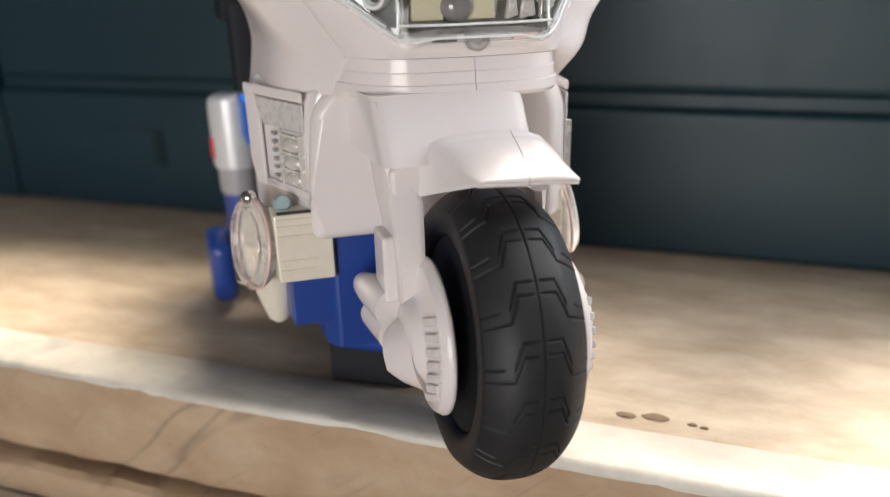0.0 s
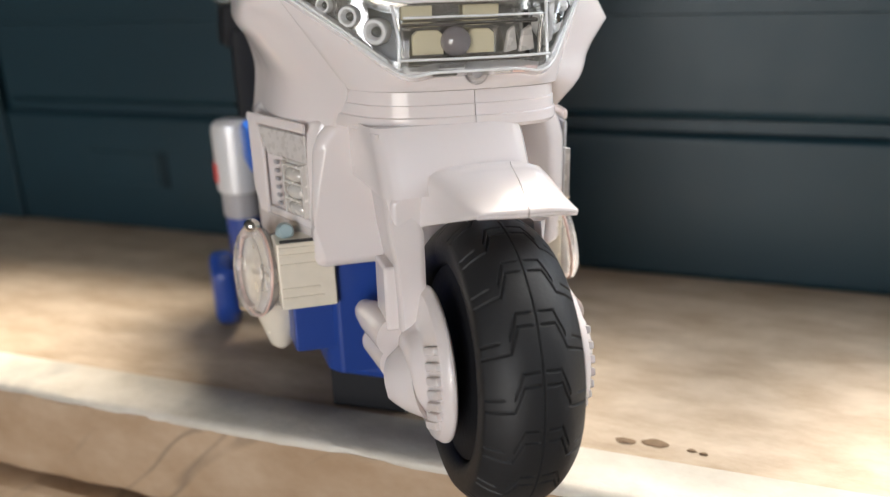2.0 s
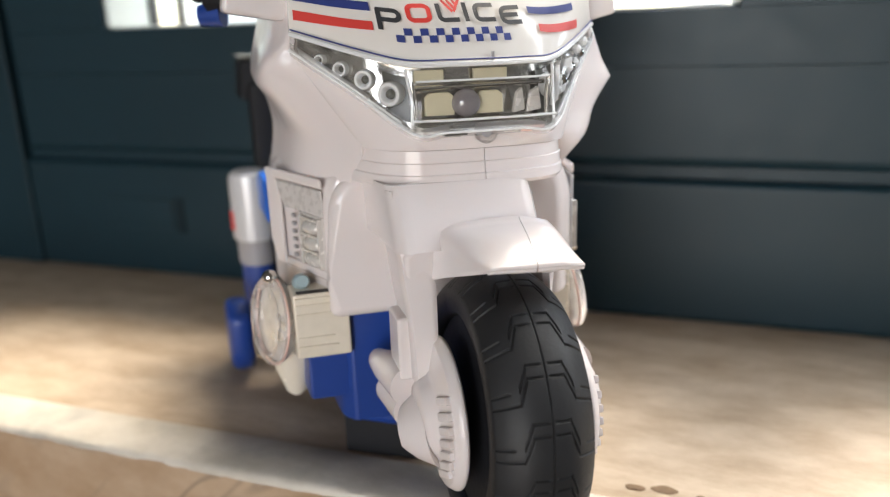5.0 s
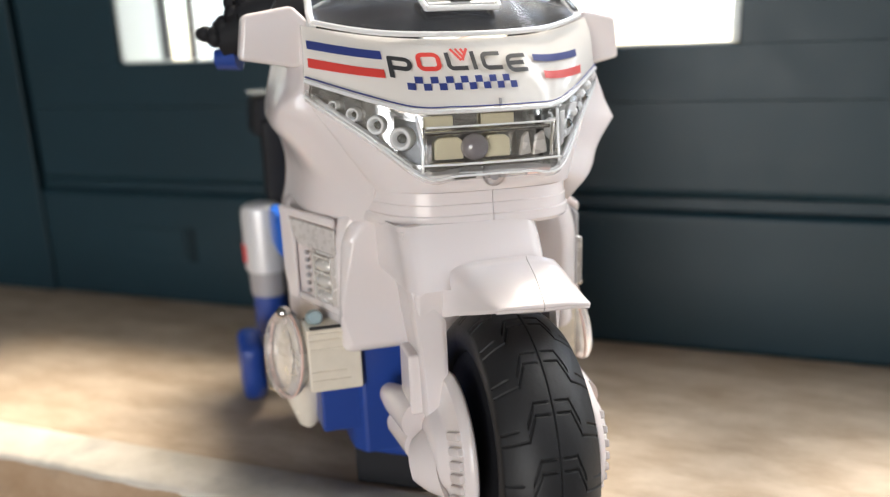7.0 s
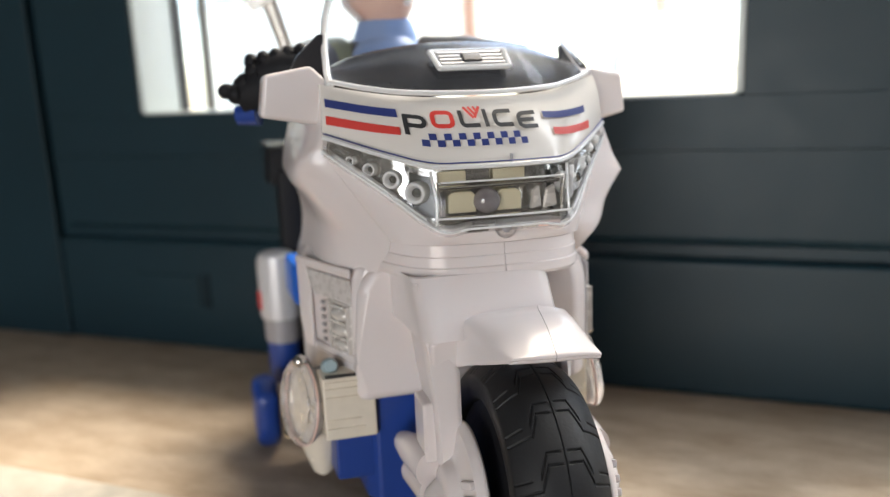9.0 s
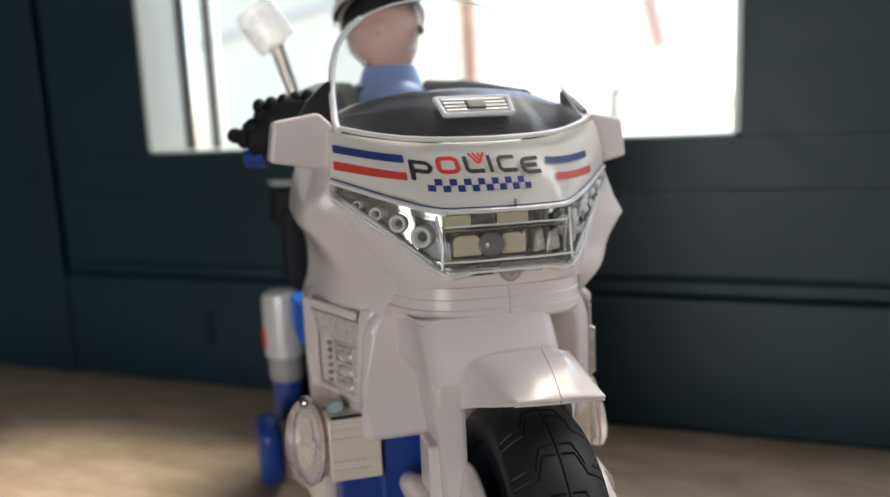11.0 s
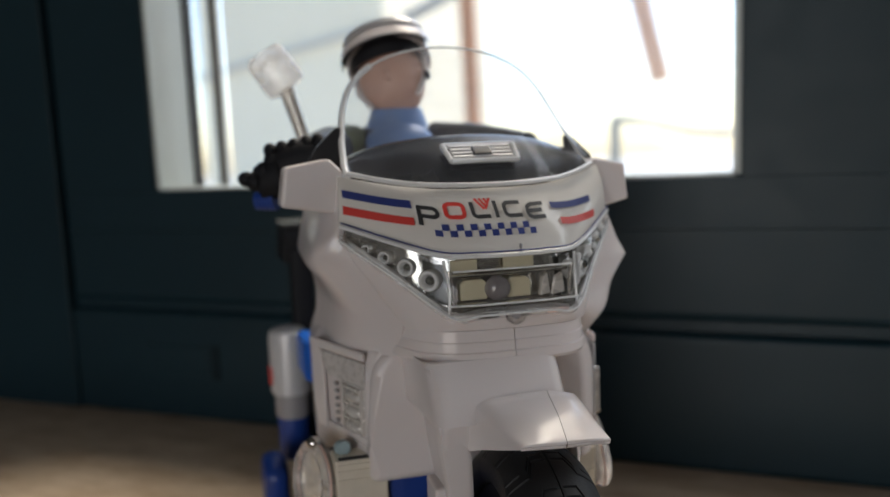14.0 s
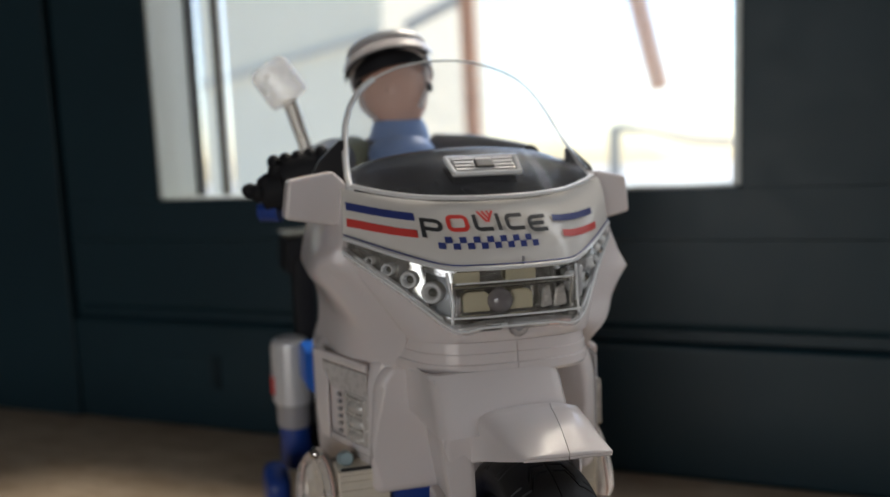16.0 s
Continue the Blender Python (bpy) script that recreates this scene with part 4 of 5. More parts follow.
def arc(cx, cv, rx, rv, a0, a1, n=9):
    return [(cx + rx * math.cos(math.radians(a0 + (a1 - a0) * k / n)), cv + rv * math.sin(math.radians(a0 + (a1 - a0) * k / n))) for k in range(n + 1)]


def letter(lines, x0, x1, v0, v1, mat):
    """A letter given in a unit square, set between x0, x1 and v0, v1 on the band."""
    strokes("letter", [[(x0 + (x1 - x0) * a, v0 + (v1 - v0) * b) for a, b in line] for line in lines], mat)


letter([[(0, -0.25), (0, 1)], [(0, 1), (0.7, 1)] + arc(0.72, 0.68, 0.28, 0.32, 90, -90) + [(0.7, 0.36), (0, 0.36)]], -0.0280, -0.0225, 0.46, 0.665, INK)
letter([[(0.5, 1)] + arc(0.72, 0.72, 0.28, 0.28, 90, 0) + arc(0.72, 0.28, 0.28, 0.28, 0, -90) + arc(0.28, 0.28, 0.28, 0.28, -90, -180) + arc(0.28, 0.72, 0.28, 0.28, 180, 90) + [(0.52, 1)]], -0.0197, -0.0138, 0.545, 0.745, RED)
letter([[(0, 1.05), (0, 0.3)] + arc(0.28, 0.28, 0.28, 0.28, 180, 270) + [(1, 0)]], -0.0108, -0.0055, 0.545, 0.745, INK)
letter([[(0, 0), (0, 1)]], -0.0027, -0.0020, 0.535, 0.760, INK)
letter([[(1, 1)] + arc(0.30, 0.70, 0.30, 0.30, 90, 180) + arc(0.30, 0.30, 0.30, 0.30, 180, 270) + [(1, 0)]], 0.0004, 0.0060, 0.535, 0.735, INK)
letter([[(1, 1)] + arc(0.36, 0.66, 0.34, 0.34, 90, 180) + arc(0.36, 0.34, 0.34, 0.34, 180, 270) + [(1, 0)], [(0.05, 0.5), (0.85, 0.5)]], 0.0086, 0.0150, 0.490, 0.690, INK)
part("seam", box((0.0028, -0.0024, 0.1545), (0.0031, -0.0002, 0.1580), 0), GREY, BANDPART)

# body under the collar
half = [(0.0395, 0.0225), (0.0470, 0.0290), (0.0597, 0.0780), (0.0565, 0.118), (0.045, 0.130)]
plan = [(x * 0.965, y) for x, y in half] + [(-0.045, 0.130), (-0.0535, 0.118), (-0.0585, 0.0780), (-0.0562, 0.0600), (-0.0462, 0.0300), (-0.0440, 0.0280), (-0.0205, 0.0280), (-0.0180, 0.0320)]
own = prism(plan, 0.0675, 0.1185, 0.0024, "z", 3)
for z in (0.104, 0.108, 0.111, 0.114, 0.1165):
    bmesh.ops.bisect_plane(own, geom=own.verts[:] + own.edges[:] + own.faces[:], plane_co=(0, 0, z), plane_no=(0, 0, 1))
for v in own.verts:
    if v.co.x > 0.025 and v.co.z > 0.104:
        v.co.x -= 0.0058 * ((v.co.z - 0.104) / 0.0145) ** 2
    if v.co.x < -0.030 and v.co.z > 0.104:
        v.co.x += 0.0042 * ((v.co.z - 0.104) / 0.0145) ** 2
part("body_shell", own, WHITE, toy, "white plastic body shell")
own = prism([(-0.0474, 0.0672), (-0.0466, 0.0830), (-0.0444, 0.1105), (-0.0385, 0.1180), (-0.0190, 0.1190), (-0.0190, 0.0672)], 0.0240, 0.0340, 0.0040, "y", 5)
part("knee_panel", own, WHITE, toy, "smooth white panel beside the fork")
for sgn in (-1, 1):
    # lamp grille set in the slanting face beside the front wheel
    run = Vector((0.0127, 0.049)) if sgn > 0 else Vector((-0.0109, 0.0283))
    ax, nrm = run.normalized(), Vector((run.y, -run.x)).normalized() * sgn
    spot = (0.0492, 0.0440) if sgn > 0 else (-0.0509, 0.0441)
    frame_m = Matrix(((ax.x, nrm.x, 0, spot[0]), (ax.y, nrm.y, 0, spot[1]), (0, 0, 1, 0.0960 if sgn > 0 else 0.0972), (0, 0, 0, 1)))
    fr = bmesh.new()
    prism([(-0.0150, -0.0170), (0.0140, -0.0170), (0.0140, -0.0138), (-0.0150, -0.0138)], 0.0, 0.0010, 0.0009, "y", 2, bm=fr)
    prism([(0.0140, -0.0170), (0.0205, -0.0170), (0.0235, -0.0080), (0.0235, 0.0190), (0.0180, 0.0190), (0.0140, 0.0090)], 0.0, 0.0016, 0.0009, "y", 2, bm=fr)
    prism([(-0.0145, 0.0160), (0.0245, 0.0160), (0.0245, 0.0195), (-0.0145, 0.0195)], 0.0, 0.0014, 0.0010, "y", 2, bm=fr)
    fr.transform(frame_m)
    grille = part("side_grille", fr, WHITE, toy, "white frame with a chrome lamp inside")
    own = bmesh.new()
    prism([(-0.0142, 0.0060), (0.0120, 0.0060), (0.0178, 0.0155), (-0.0142, 0.0155)], 0.0, 0.0012, 0.0004, "y", 1, bm=own)
    prism([(-0.0142, -0.0136), (0.0020, -0.0136), (0.0020, 0.0058), (-0.0142, 0.0058)], 0.0, 0.0010, 0.0003, "y", 1, bm=own)
    own.transform(frame_m)
    part("grille_back", own, SILVER if sgn > 0 else GRILLE, grille, "pale silvery grille plate")
    own = bmesh.new()
    for k, z in enumerate((-0.0105, -0.0045, 0.0015)):
        ball((-0.0075, 0.0016, z), (0.0052, 0.0024, 0.0026), 16, bm=own)
        box((-0.0128, 0.0008, z + 0.0024), (-0.0012, 0.0026, z + 0.0034), 0.0004, bm=own)
    for x in (-0.0132, -0.0012):
        box((x - 0.0005, 0.0006, -0.0130), (x + 0.0005, 0.0028, 0.0054), 0.0003, bm=own)
    own.transform(frame_m)
    part("grille_lamp", own, FROST, grille, "chrome bumps of the side lamp")
    # column of small raised grey marks
    for k in range(6):
        own = box((0.0042, 0.0006, -0.0120 + 0.0030 * k), (0.0062, 0.0018, -0.0106 + 0.0030 * k), 0.0003)
        own.transform(frame_m)
        part("grille_mark", own, GREY, grille, "small raised grey mark")

# blue engine block and black drive base
bl = bmesh.new()
prism([(-0.0400, 0.0300), (0.0400, 0.0300), (0.0440, 0.0360), (0.0440, 0.110), (-0.0440, 0.110), (-0.0440, 0.0360)], 0.0230, 0.0672, 0.0015, "z", 2, bm=bl)
part("engine_block", bl, BLUE, toy, "glossy blue plastic engine block")
for sgn in (-1, 1):
    out = 0.0556 if sgn < 0 else 0.0420
    own = prism([(sgn * 0.0380, 0.0320), (sgn * out, 0.0325), (sgn * (out + 0.0004), 0.0900), (sgn * 0.0380, 0.0900)], 0.0332, 0.0540, 0.0014, "z", 2)
    part("engine_side", own, BLUE, toy)
own = prism([(-0.0418, 0.0480), (-0.0170, 0.0325), (0.0170, 0.0325), (0.0400, 0.0470), (0.0340, 0.066), (0.0300, 0.100), (-0.0260, 0.100), (-0.0300, 0.066)], 0.0140, 0.0300, 0.0042, "z", 4)
part("engine_belly", own, BLUE, toy)
own = prism([(-0.0412, 0.0487), (-0.0156, 0.0334), (0.0156, 0.0334), (0.0395, 0.0475), (0.0300, 0.066), (0.0270, 0.150), (-0.0230, 0.150), (-0.0270, 0.066)], 0.0003, 0.0165, 0.0008, "z", 2)
part("drive_base", own, MATT, toy, "black base with the drive wheels")

# chrome engine cylinders with round ends, and exhaust cones
for sgn in (-1, 1):
    IN = 0.0 if sgn < 0 else -0.0140
    own = bmesh.new()
    bx, by, bz, bh = (0.0388 + IN, 0.0265, 0.0525, 0.0250) if sgn > 0 else (0.0402, 0.0272, 0.0526, 0.0246)
    box((bx, by, bz), (bx + 0.0195, by + 0.0130, bz + bh), 0.0010, bm=own)
    if sgn < 0:
        for v in own.verts:
            v.co.x = -v.co.x
        bmesh.ops.reverse_faces(own, faces=own.faces[:])
    ob_edge = box((bx - 0.0004, by + 0.0007, bz + 0.0003), (bx + 0.0180, by + 0.0030, bz + bh + 0.0004), 0.0003)
    eng = part("engine_cylinder", own, GOLD, toy, "pale gold chrome engine cylinder")
    for k, f in enumerate((0.16, 0.30, 0.66, 0.80, 0.90)):
        rib = box((bx + 0.0045 + 0.0012 * (k % 2), by - 0.0006, bz + bh * f), (bx + 0.0188, by + 0.0010, bz + bh * f + 0.0010), 0.0003)
        part("cylinder_rib", rib if sgn > 0 else mirrored(rib), GOLD, eng)
    # solid dark strip in place of the shade in the gap
    part("engine_gap", ob_edge if sgn > 0 else mirrored(ob_edge), GASKET_GAP, eng, "dark strip painted as the shaded gap round the engine block")
    own = lathe([(0.0125, -0.011), (0.0135, -0.004), (0.0130, 0.0), (0.0150, 0.002), (0.0165, 0.004), (0.0168, 0.0065), (0.0150, 0.0080), (0.0130, 0.0078), (0.0120, 0.0062), (0.0001, 0.0060)], 36, m=pose(sgn * (0.0610 + IN), 0.0440, 0.0625) @ pose(0, 0, 0, 0, sgn * 82, -13 * sgn))
    part("engine_disc", own, CRYSTAL, eng, "cloudy clear round engine end").visible_shadow = False
    own = lathe([(0.0118, -0.010), (0.0128, 0.0), (0.0150, 0.0045), (0.0128, 0.0050), (0.0115, 0.0035), (0.0001, 0.0034)], 36, m=pose(sgn * (0.0608 + IN), 0.0440, 0.0625) @ pose(0, 0, 0, 0, sgn * 82, -13 * sgn))
    part("engine_hub", own, FROST, eng, "chrome hub behind the clear end")
    for k in range(8):
        fin = box((-0.0010, 0.0045, -0.001), (0.0010, 0.0115, 0.0048), 0.0004)
        fin.transform(pose(sgn * (0.0608 + IN), 0.0440, 0.0625) @ pose(0, 0, 0, 0, sgn * 82, -13 * sgn) @ pose(0, 0, 0, 0, 0, 45 * k))
        part("hub_fin", fin, GOLD, eng)
    ringm = pose(sgn * (0.0610 + IN), 0.0440, 0.0625) @ pose(0, 0, 0, 0, sgn * 82, -13 * sgn)
    own = tube([ringm @ Vector((0.0163 * math.cos(k * math.tau / 36), 0.0163 * math.sin(k * math.tau / 36), 0.0050)) for k in range(37)], 0.0006, 8)
    part("engine_ring", own, PINK, eng, "pinkish ring round the engine end")
    own = ball((sgn * (0.0655 + IN), 0.0400, 0.0810), (0.0028, 0.0028, 0.0024), 14)
    part("engine_cap", own, CHROME, eng)
    own = lathe([(0.0030, 0.0), (0.0032, 0.004), (0.0027, 0.006), (0.0022, 0.007)], 20, m=pose(sgn * (0.0550 + IN), 0.040, 0.0775) @ pose(0, 0, 0, 70, 0, 0))
    part("engine_pipe", own, material("bluish_clear_plastic", (0.36, 0.47, 0.50), 0.3), eng, "bluish pipe end")
    own = bmesh.new()
    lathe([(0.0092, 0.016), (0.0090, 0.006), (0.0075, -0.004), (0.0040, -0.0145), (0.0018, -0.0165), (0.0001, -0.0168)], 24, bm=own, m=pose(sgn * (0.0585 + IN), 0.0500, 0.0450))
    part("exhaust", own, GOLD, toy, "pale gold exhaust cone")
    own = tube([(sgn * (0.0700 + IN), 0.0750, 0.0440), (sgn * (0.0705 + IN), 0.060, 0.0425), (sgn * (0.0640 + IN), 0.0490, 0.0430), (sgn * (0.0560 + IN), 0.0480, 0.0445)], 0.0013, 10)
    part("guard_rod", own, CHROME, toy, "thin chrome guard rod")

# rear: blue pods, saddle cylinders, seat and rack
for sgn in (-1, 1):
    own = prism([(0.1240, 0.0350), (0.1260, 0.0120), (0.1330, 0.0030), (0.1480, 0.0015), (0.1560, 0.0080), (0.1600, 0.0260), (0.1520, 0.0370), (0.1380, 0.0400)], sgn * 0.0665, sgn * 0.0785, 0.0050, "x", 4)
    part("rear_pod", own, BLUE, toy, "rounded blue plastic rear pod")
    own = lathe([(0.0001, 0.0), (0.0075, 0.0005), (0.0085, 0.002), (0.0085, 0.024)], 28, m=pose(sgn * 0.0575, 0.172, 0.0240))
    part("rear_tube", own, BLUE, toy)
    own = lathe([(0.0088, 0.0), (0.0094, 0.001), (0.0094, 0.0135)], 28, m=pose(sgn * 0.0575, 0.172, 0.0480))
    part("rear_sleeve", own, GREY, toy, "grey sleeve of the saddle cylinder")
    own = lathe([(0.0104, 0.0), (0.0110, 0.001), (0.0110, 0.031), (0.0102, 0.0345), (0.0078, 0.0362), (0.0045, 0.0358), (0.0001, 0.0350)], 28, m=pose(sgn * 0.0575, 0.172, 0.0615))
    cyl = part("saddle_cylinder", own, SILVER, toy, "silver saddle cylinder with a red mark")
    part("red_mark", box((sgn * 0.0680 - 0.0012, 0.168, 0.0670), (sgn * 0.0680 + 0.0004, 0.174, 0.0770), 0.0005), RED, cyl)
own = prism([(0.0, 0.085), (0.044, 0.085), (0.0520, 0.125), (0.0520, 0.150), (-0.0562, 0.150), (-0.0562, 0.125), (-0.044, 0.085)], 0.080, 0.1010, 0.003, "z", 2)
part("rear_body", own, LIGHTBLUE, toy, "bright blue rear body")
own = prism([(0.100, 0.060), (0.118, 0.058), (0.118, 0.150), (0.104, 0.150)], -0.050, 0.050, 0.003, "x", 2)
part("seat_back", own, BLACK, toy, "black seat support")
own = bmesh.new()
prism([(-0.0565, 0.132), (0.0565, 0.132), (0.0550, 0.152), (-0.0550, 0.152)], 0.180, 0.215, 0.0020, "y", 2, bm=own)
boxpart = part("rear_box", own, MATT, toy, "black rear luggage box")
part("box_lid", box((-0.0562, 0.1795, 0.1524), (0.0562, 0.2155, 0.1546), 0.0008), DUSK, boxpart, "dark grey lid edge")
for sgn in (-1, 1):
    part("rack_strut", box((sgn * 0.047 - 0.006, 0.176, 0.030), (sgn * 0.047 + 0.006, 0.190, 0.141), 0.003), MATT, toy, "black rack support")
    part("rear_wheel", lathe([(0.010, -0.009), (0.034, -0.009), (0.0375, -0.006), (0.0385, 0.0), (0.0375, 0.006), (0.034, 0.009), (0.010, 0.009)], 48, m=pose(sgn * 0.020, 0.178, 0.0387) @ pose(0, 0, 0, 0, 90, 0)), RUBBER, toy, "black rubber rear wheel")

# dashboard behind the shield, its chrome vent, the screen itself
rows = []
for k in range(9):
    f = k / 8
    base = curve(both([(0, 0.0150, 0.1772), (0.0235, 0.0195, 0.1780), (0.0480, 0.0350, 0.1828)]), 25)
    top = curve(both([(0, 0.0420, 0.1968), (0.0235, 0.0445, 0.1952), (0.0390, 0.0500, 0.1920), (0.0468, 0.0540, 0.1880)]), 25)
    rows.append([a.lerp(b, f) + Vector((0, 0, 0.0030)) * math.sin(math.pi * f) for a, b in zip(base, top)])
rows.append([p + Vector((0, 0.004, -0.0005)) for p in rows[-1]])
rows.append([Vector((p.x * 0.97, p.y + 0.003, 0.178)) for p in rows[-1]])
dash = part("dashboard", sheet(rows), DASH, toy, "glossy black dashboard cowl")
slope = pose(0.0, 0.0262, 0.1888, -52, 0, 0)
own = bmesh.new()
for a, b in (((-0.0135, 0.0042), (0.0135, 0.0042)), ((-0.0125, -0.0052), (0.0125, -0.0052)), ((-0.0135, 0.0042), (-0.0125, -0.0052)), ((0.0135, 0.0042), (0.0125, -0.0052))):
    tube([(a[0], -0.0012, a[1]), (b[0], -0.0012, b[1])], 0.0010, 8, bm=own)
own.transform(slope @ pose(0, 0, 0, 0, 0, 0))
vent = part("dash_vent", own, RIM, dash, "chrome framed vent")
for k in range(4):
    own = box((-0.0115, -0.0020, -0.0036 + 0.0020 * k), (0.0115, -0.0008, -0.0027 + 0.0020 * k), 0.0002)
    own.transform(slope)
    part("vent_slat", own, SILVER, vent)
own = box((-0.0035, -0.0026, -0.0030), (0.0035, -0.0004, 0.0020), 0.0006)
own.transform(slope)
part("vent_badge", own, BLACK, vent)

low = curve(both([(0, 0.0142, 0.1770), (0.0235, 0.0188, 0.1778), (0.037, 0.0262, 0.1798), (0.0478, 0.0342, 0.1826)]), 37)
edge = curve(both([(0, 0.0650, 0.2328), (0.011, 0.0652, 0.2320), (0.0220, 0.0655, 0.2294), (0.0325, 0.0650, 0.2240), (0.0395, 0.0635, 0.2165), (0.0435, 0.0590, 0.2070), (0.0458, 0.0510, 0.1970), (0.0474, 0.0410, 0.1865)]), 37)
ws = blend(low, edge, 12, (0, -0.0025, 0.0015))
shield = part("windscreen", sheet(ws), SHIELD, toy, "clear curved plastic windscreen")
shield.visible_shadow = False
part("screen_rim", tube(edge, 0.00042, 10), RIM, shield, "bright edge of the windscreen")
part("screen_base", tube([p + Vector((0, -0.0012, 0.0010)) for p in low], 0.0009, 8), RIM, shield, "bright lower edge of the windscreen")
for end, line, r in ((low[0], edge[:12], 0.0013), (low[-1], edge[:-9:-1], 0.0006)):
    part("screen_side", tube([end, *line], r, 10), RIM, shield)

# mirrors, handlebars, hand guards
for sgn in (-1, 1):
    own = prism([(0.0485, 0.1845), (0.0535, 0.1895), (0.0700, 0.1868), (0.0722, 0.1722), (0.0540, 0.1690), (0.0480, 0.1700)], 0.0370, 0.0480, 0.0016, "y", 3)
    if sgn > 0:
        for v in own.verts:
            v.co.x = 0.0480 + (v.co.x - 0.0480) * 0.76
            v.co.z -= 0.0040
        part("mirror", own, WHITE, toy, "white faceted mirror housing")
    else:
        part("mirror", mirrored(own), WHITE, toy, "white faceted mirror housing")
        own.free()
    low_by = 0.0030 if sgn < 0 else 0.011
    own = bmesh.new()
    tube([(sgn * 0.0440, 0.080, 0.1915 - low_by), (sgn * 0.0560, 0.082, 0.1925 - low_by), (sgn * 0.0660, 0.086, 0.1890 - low_by)], [0.0072, 0.0085, 0.0080], 18, bm=own)
    tube([(sgn * 0.0640, 0.084, 0.1860 - low_by), (sgn * 0.0740, 0.088, 0.1830 - low_by)], [0.0095, 0.0075], 16, bm=own)
    bar = part("handlebar", own, MATT, toy, "black handlebar with a ribbed grip")
    for k in range(5):
        part("grip_rib", ball((sgn * (0.0500 + 0.0048 * k), 0.080 + 0.0015 * k, 0.1998 - low_by - 0.0008 * k), (0.0030, 0.0048, 0.0034), 12), MATT, bar)
    for k in range(3):
        part("grip_rib", ball((sgn * (0.0690 + 0.0038 * k), 0.084, 0.1920 - low_by - 0.0040 * k), (0.0036, 0.0048, 0.0042), 12), MATT, bar)
    part("lever_end", ball((sgn * 0.0800, 0.084, 0.1852 - low_by), (0.0036, 0.003, 0.0032), 12), MATT, bar)
    part("grip_guard", tube([(sgn * 0.0680, 0.086, 0.1760 - low_by), (sgn * 0.0760, 0.090, 0.1755 - low_by)], [0.0050, 0.0040], 18), BLUE, toy, "blue grip guard")
    own = prism([(0.0470, 0.1830), (0.0590, 0.1885), (0.0560, 0.1935), (0.0480, 0.2010), (0.0462, 0.2010)], 0.0500, 0.0545, 0.0006, "y")
    if sgn > 0:
        own.transform(pose(0.0005, 0, -0.0062))
    part("screen_bracket", own if sgn > 0 else mirrored(own), BLACK, toy, "black bracket beside the windscreen")
    part("horn", ball((sgn * 0.0480, 0.0390, 0.1825), (0.0024, 0.0024, 0.0024), 12), SILVER, toy)

# beacon on a stalk at the rear
part("beacon_stalk", tube([(-0.0440, 0.150, 0.150), (-0.0458, 0.150, 0.2020), (-0.0528, 0.150, 0.2262)], [0.0034, 0.0036, 0.0040], 14), SOFTSILVER, toy, "grey beacon stalk")
bc = part("beacon", lathe([(0.0060, 0.0), (0.0085, 0.001), (0.0090, 0.004), (0.0086, 0.016), (0.0070, 0.0185), (0.0001, 0.0190)], 24, m=pose(-0.0512, 0.150, 0.2245, 0, -34, 0) @ Matrix.Scale(1.18, 4)), CRYSTAL, toy, "clear plastic beacon")
bc.visible_shadow = False
part("beacon_core", lathe([(0.0050, 0.001), (0.0062, 0.004), (0.0050, 0.011), (0.0058, 0.013), (0.0030, 0.0160), (0.0001, 0.0165)], 16, m=pose(-0.0512, 0.150, 0.2245, 0, -34, 0) @ Matrix.Scale(1.18, 4)), CRYSTAL, bc)

# the doll on the saddle: one plain mesh
doll = bmesh.new()
mats = [SKIN, WHITE, BLACK, SHIRT, OLIVE, SILVER]


def add_doll(own, slot, turn=None):
    if turn:
        own.transform(turn)
    for f in own.faces:
        f.material_index = slot
    into(own, doll)


HY = 0.125
HEAD = pose(0, HY, 0.225, -15, -14, -24) @ pose(0, -HY, -0.225)
add_doll(ball((0, HY, 0.2275), (0.0158, 0.0150, 0.0195), 24), 0, HEAD)
add_doll(ball((0, HY - 0.0136, 0.2245), (0.0026, 0.0026, 0.0036), 12), 0, HEAD)
add_doll(lathe([(0.0088, 0.0), (0.0082, 0.012)], 20, m=pose(0, HY + 0.002, 0.2010)), 0)
cap = bmesh.new()
bmesh.ops.create_uvsphere(cap, u_segments=32, v_segments=20, radius=1)
bmesh.ops.bisect_plane(cap, geom=cap.verts[:] + cap.edges[:] + cap.faces[:], plane_co=(0, -0.1, -0.10), plane_no=(0, 0.42, 1), clear_inner=True)
for v in cap.verts:
    v.co = Vector((v.co.x * 0.0205, HY + 0.0015 + v.co.y * 0.0205, 0.2368 + v.co.z * 0.0205))
bmesh.ops.solidify(cap, geom=cap.faces[:], thickness=0.0015)
add_doll(cap, 1, HEAD)
# peak of the helmet, the shadow below it painted black, and a grey band round the crown
ARC = [(-88 + 176 * k / 18) * math.pi / 180 for k in range(19)]


def peak(steps, drop):
    return sheet([[(0.0206 * math.sin(a) * (1 + g * 0.35), HY + 0.0012 - 0.0206 * math.cos(a) * (1 + g), z + drop) for a in ARC] for g, z in steps], (0, 0, -0.0007))


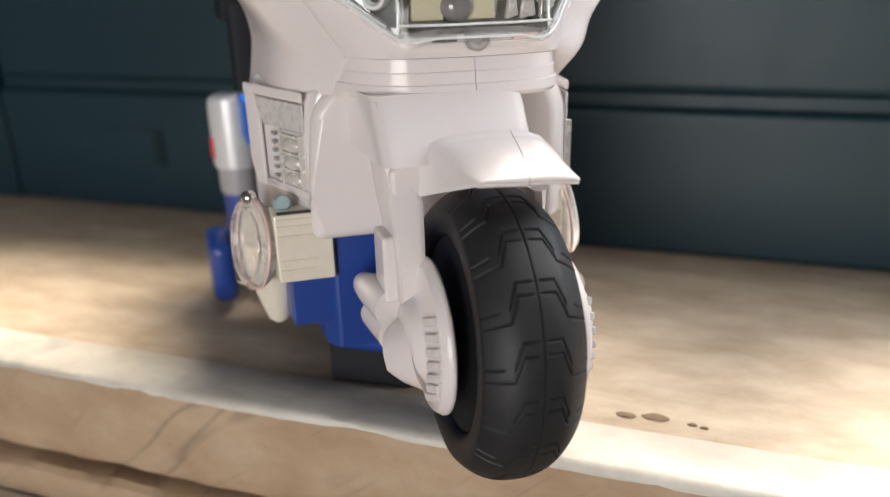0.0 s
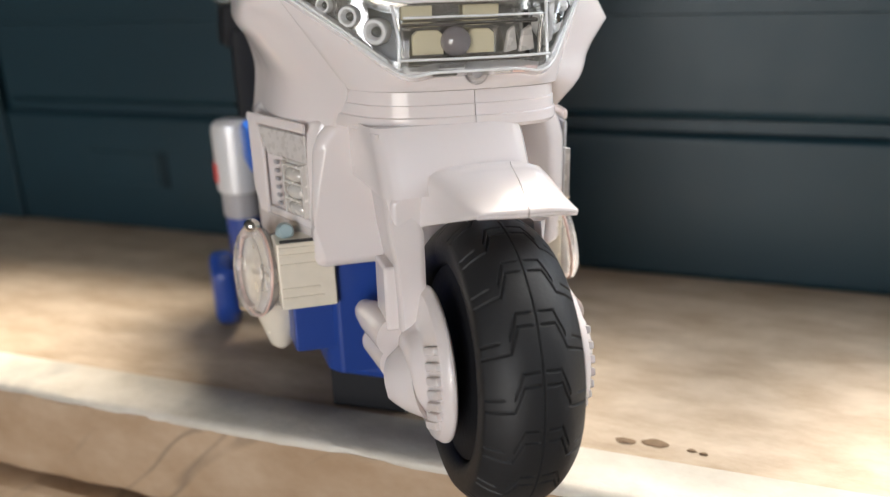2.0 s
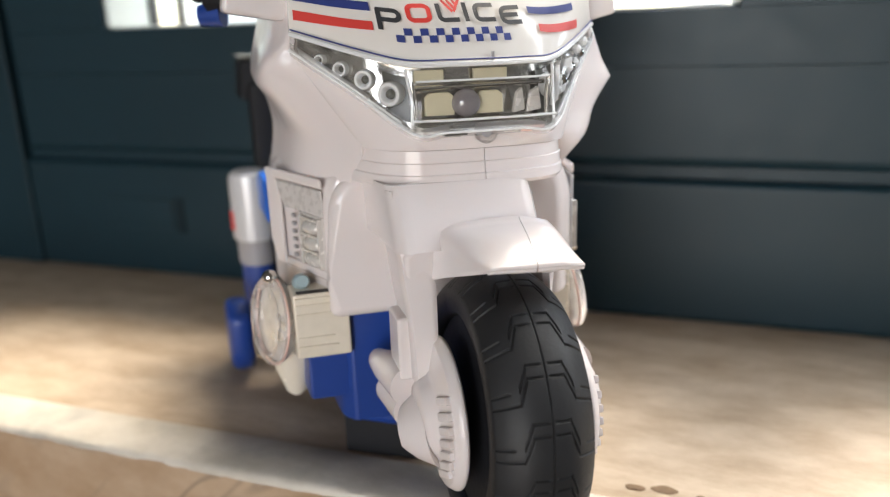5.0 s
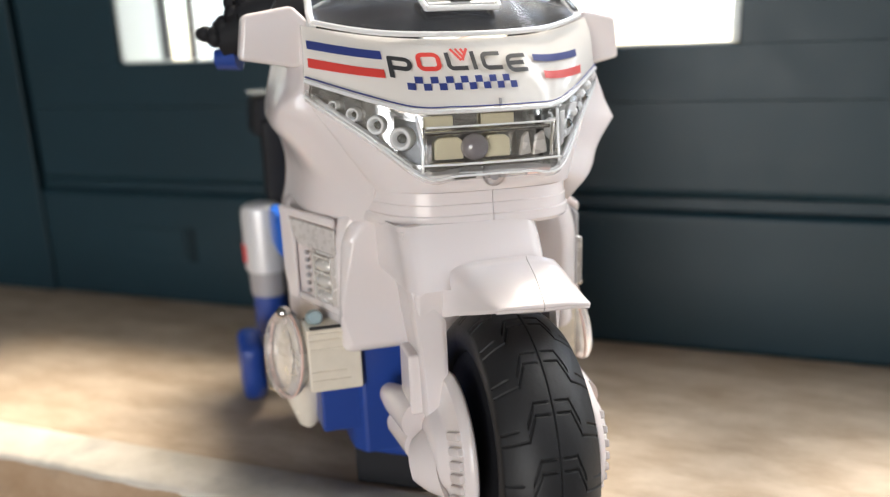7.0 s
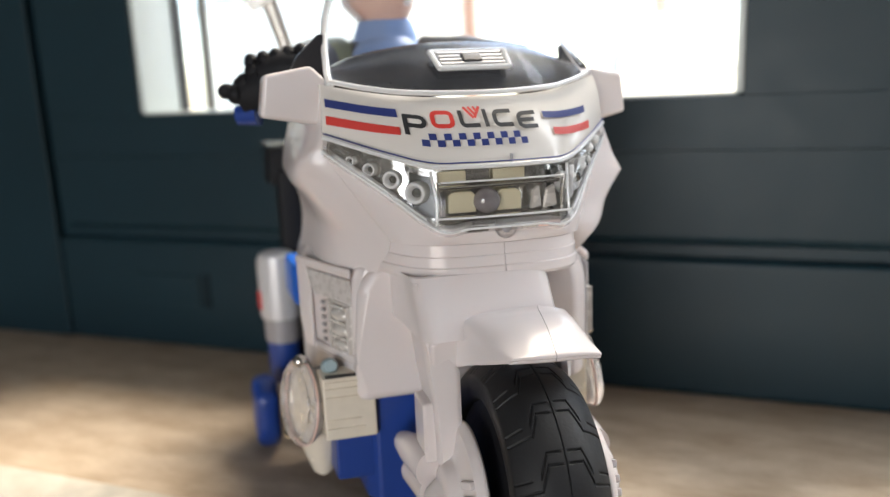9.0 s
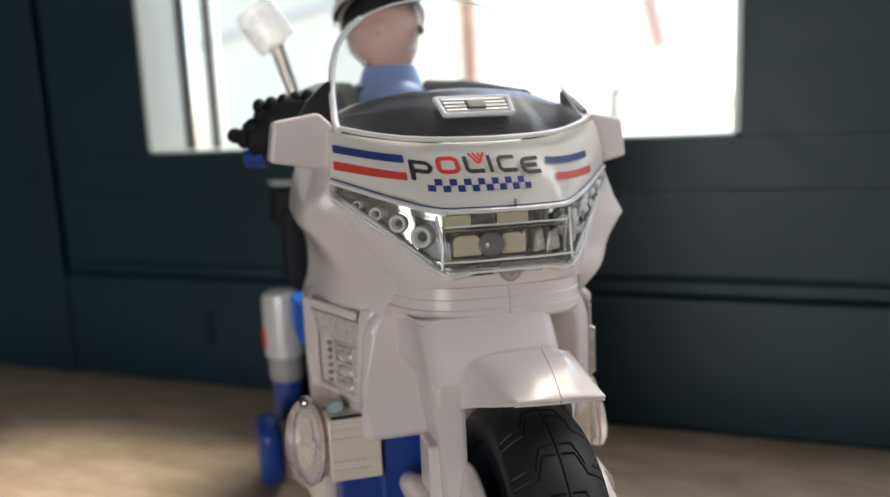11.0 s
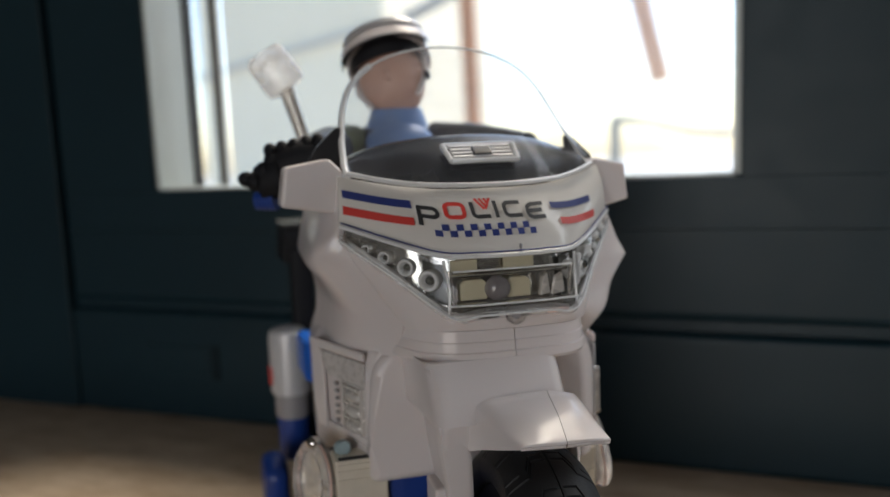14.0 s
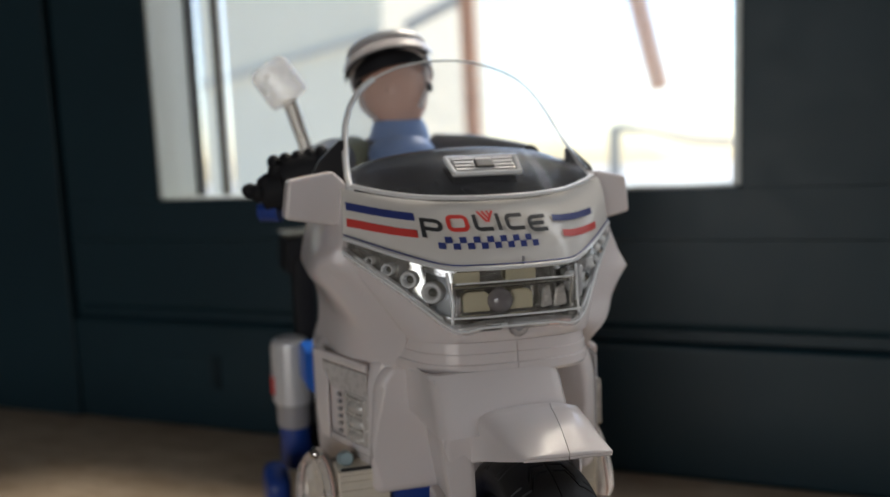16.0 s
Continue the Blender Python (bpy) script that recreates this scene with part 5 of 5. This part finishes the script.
add_doll(peak(((-0.02, 0.2455), (0.10, 0.2446), (0.22, 0.2424), (0.30, 0.2396)), 0.0), 1, HEAD)
# black underside and brow strip stand in for the shade under the peak
add_doll(peak(((-0.16, 0.2420), (0.06, 0.2420), (0.18, 0.2402), (0.28, 0.2384)), 0.0), 2, HEAD)
add_doll(sheet([[(0.0188 * math.sin(a), HY - 0.0172 * math.cos(a), z) for a in ARC] for z in (0.2335, 0.2380, 0.2425)], (0, 0.0008, 0)), 2, HEAD)
add_doll(lathe([(0.0200, 0.2490), (0.0196, 0.2505), (0.0186, 0.2522)], 32, m=pose(0, HY + 0.0015, -0.0008)), 5, HEAD)
for sgn in (-1, 1):
    add_doll(tube([(sgn * 0.0175, HY + 0.001, 0.2380), (sgn * 0.0165, HY - 0.004, 0.2230), (sgn * 0.0110, HY - 0.009, 0.2130)], 0.0014, 8), 1, HEAD)
    if sgn > 0:
        add_doll(ball((0.0172, HY - 0.006, 0.2220), (0.0016, 0.0022, 0.0026), 10), 2, HEAD)
torso = bmesh.new()
tube([(0, HY + 0.012, 0.120), (0, HY + 0.010, 0.165), (0, HY + 0.006, 0.192), (0, HY + 0.003, 0.2030), (0, HY + 0.002, 0.2065)], [0.024, 0.026, 0.0265, 0.017, 0.010], 28, bm=torso, flat=0.72)
add_doll(torso, 2)
add_doll(ball((0, HY - 0.006, 0.1960), (0.0165, 0.0150, 0.0110), 18), 3)
add_doll(lathe([(0.0150, 0.0), (0.0140, 0.004), (0.0122, 0.0090), (0.0108, 0.0100)], 20, m=pose(0.0010, HY + 0.001, 0.2035)), 3)
for sgn in (-1, 1):
    add_doll(tube([(sgn * 0.0200, HY + 0.006, 0.196), (sgn * 0.0330, HY - 0.004, 0.1945), (sgn * 0.0430, HY - 0.022, 0.1925), (sgn * 0.0500, HY - 0.038, 0.1915)], [0.0105, 0.0105, 0.0085, 0.0065], 16), 4 if sgn < 0 else 2)
    add_doll(tube([(sgn * 0.0330, HY - 0.006, 0.1945), (sgn * 0.0440, HY - 0.024, 0.1925), (sgn * 0.0500, HY - 0.040, 0.1915)], [0.0110, 0.0092, 0.0070], 16), 2)
    add_doll(tube([(sgn * 0.012, HY + 0.010, 0.135), (sgn * 0.030, HY - 0.020, 0.128), (sgn * 0.036, HY - 0.030, 0.110), (sgn * 0.036, HY - 0.02, 0.085)], [0.013, 0.012, 0.010, 0.008], 16), 2)
rider = part("toy_rider", doll, mats, None)
rider.matrix_world = toy.matrix_world @ pose(-0.0045, 0, -0.001)
tagged(rider, "small plastic doll with a white helmet sitting on the toy motorcycle", "doll")
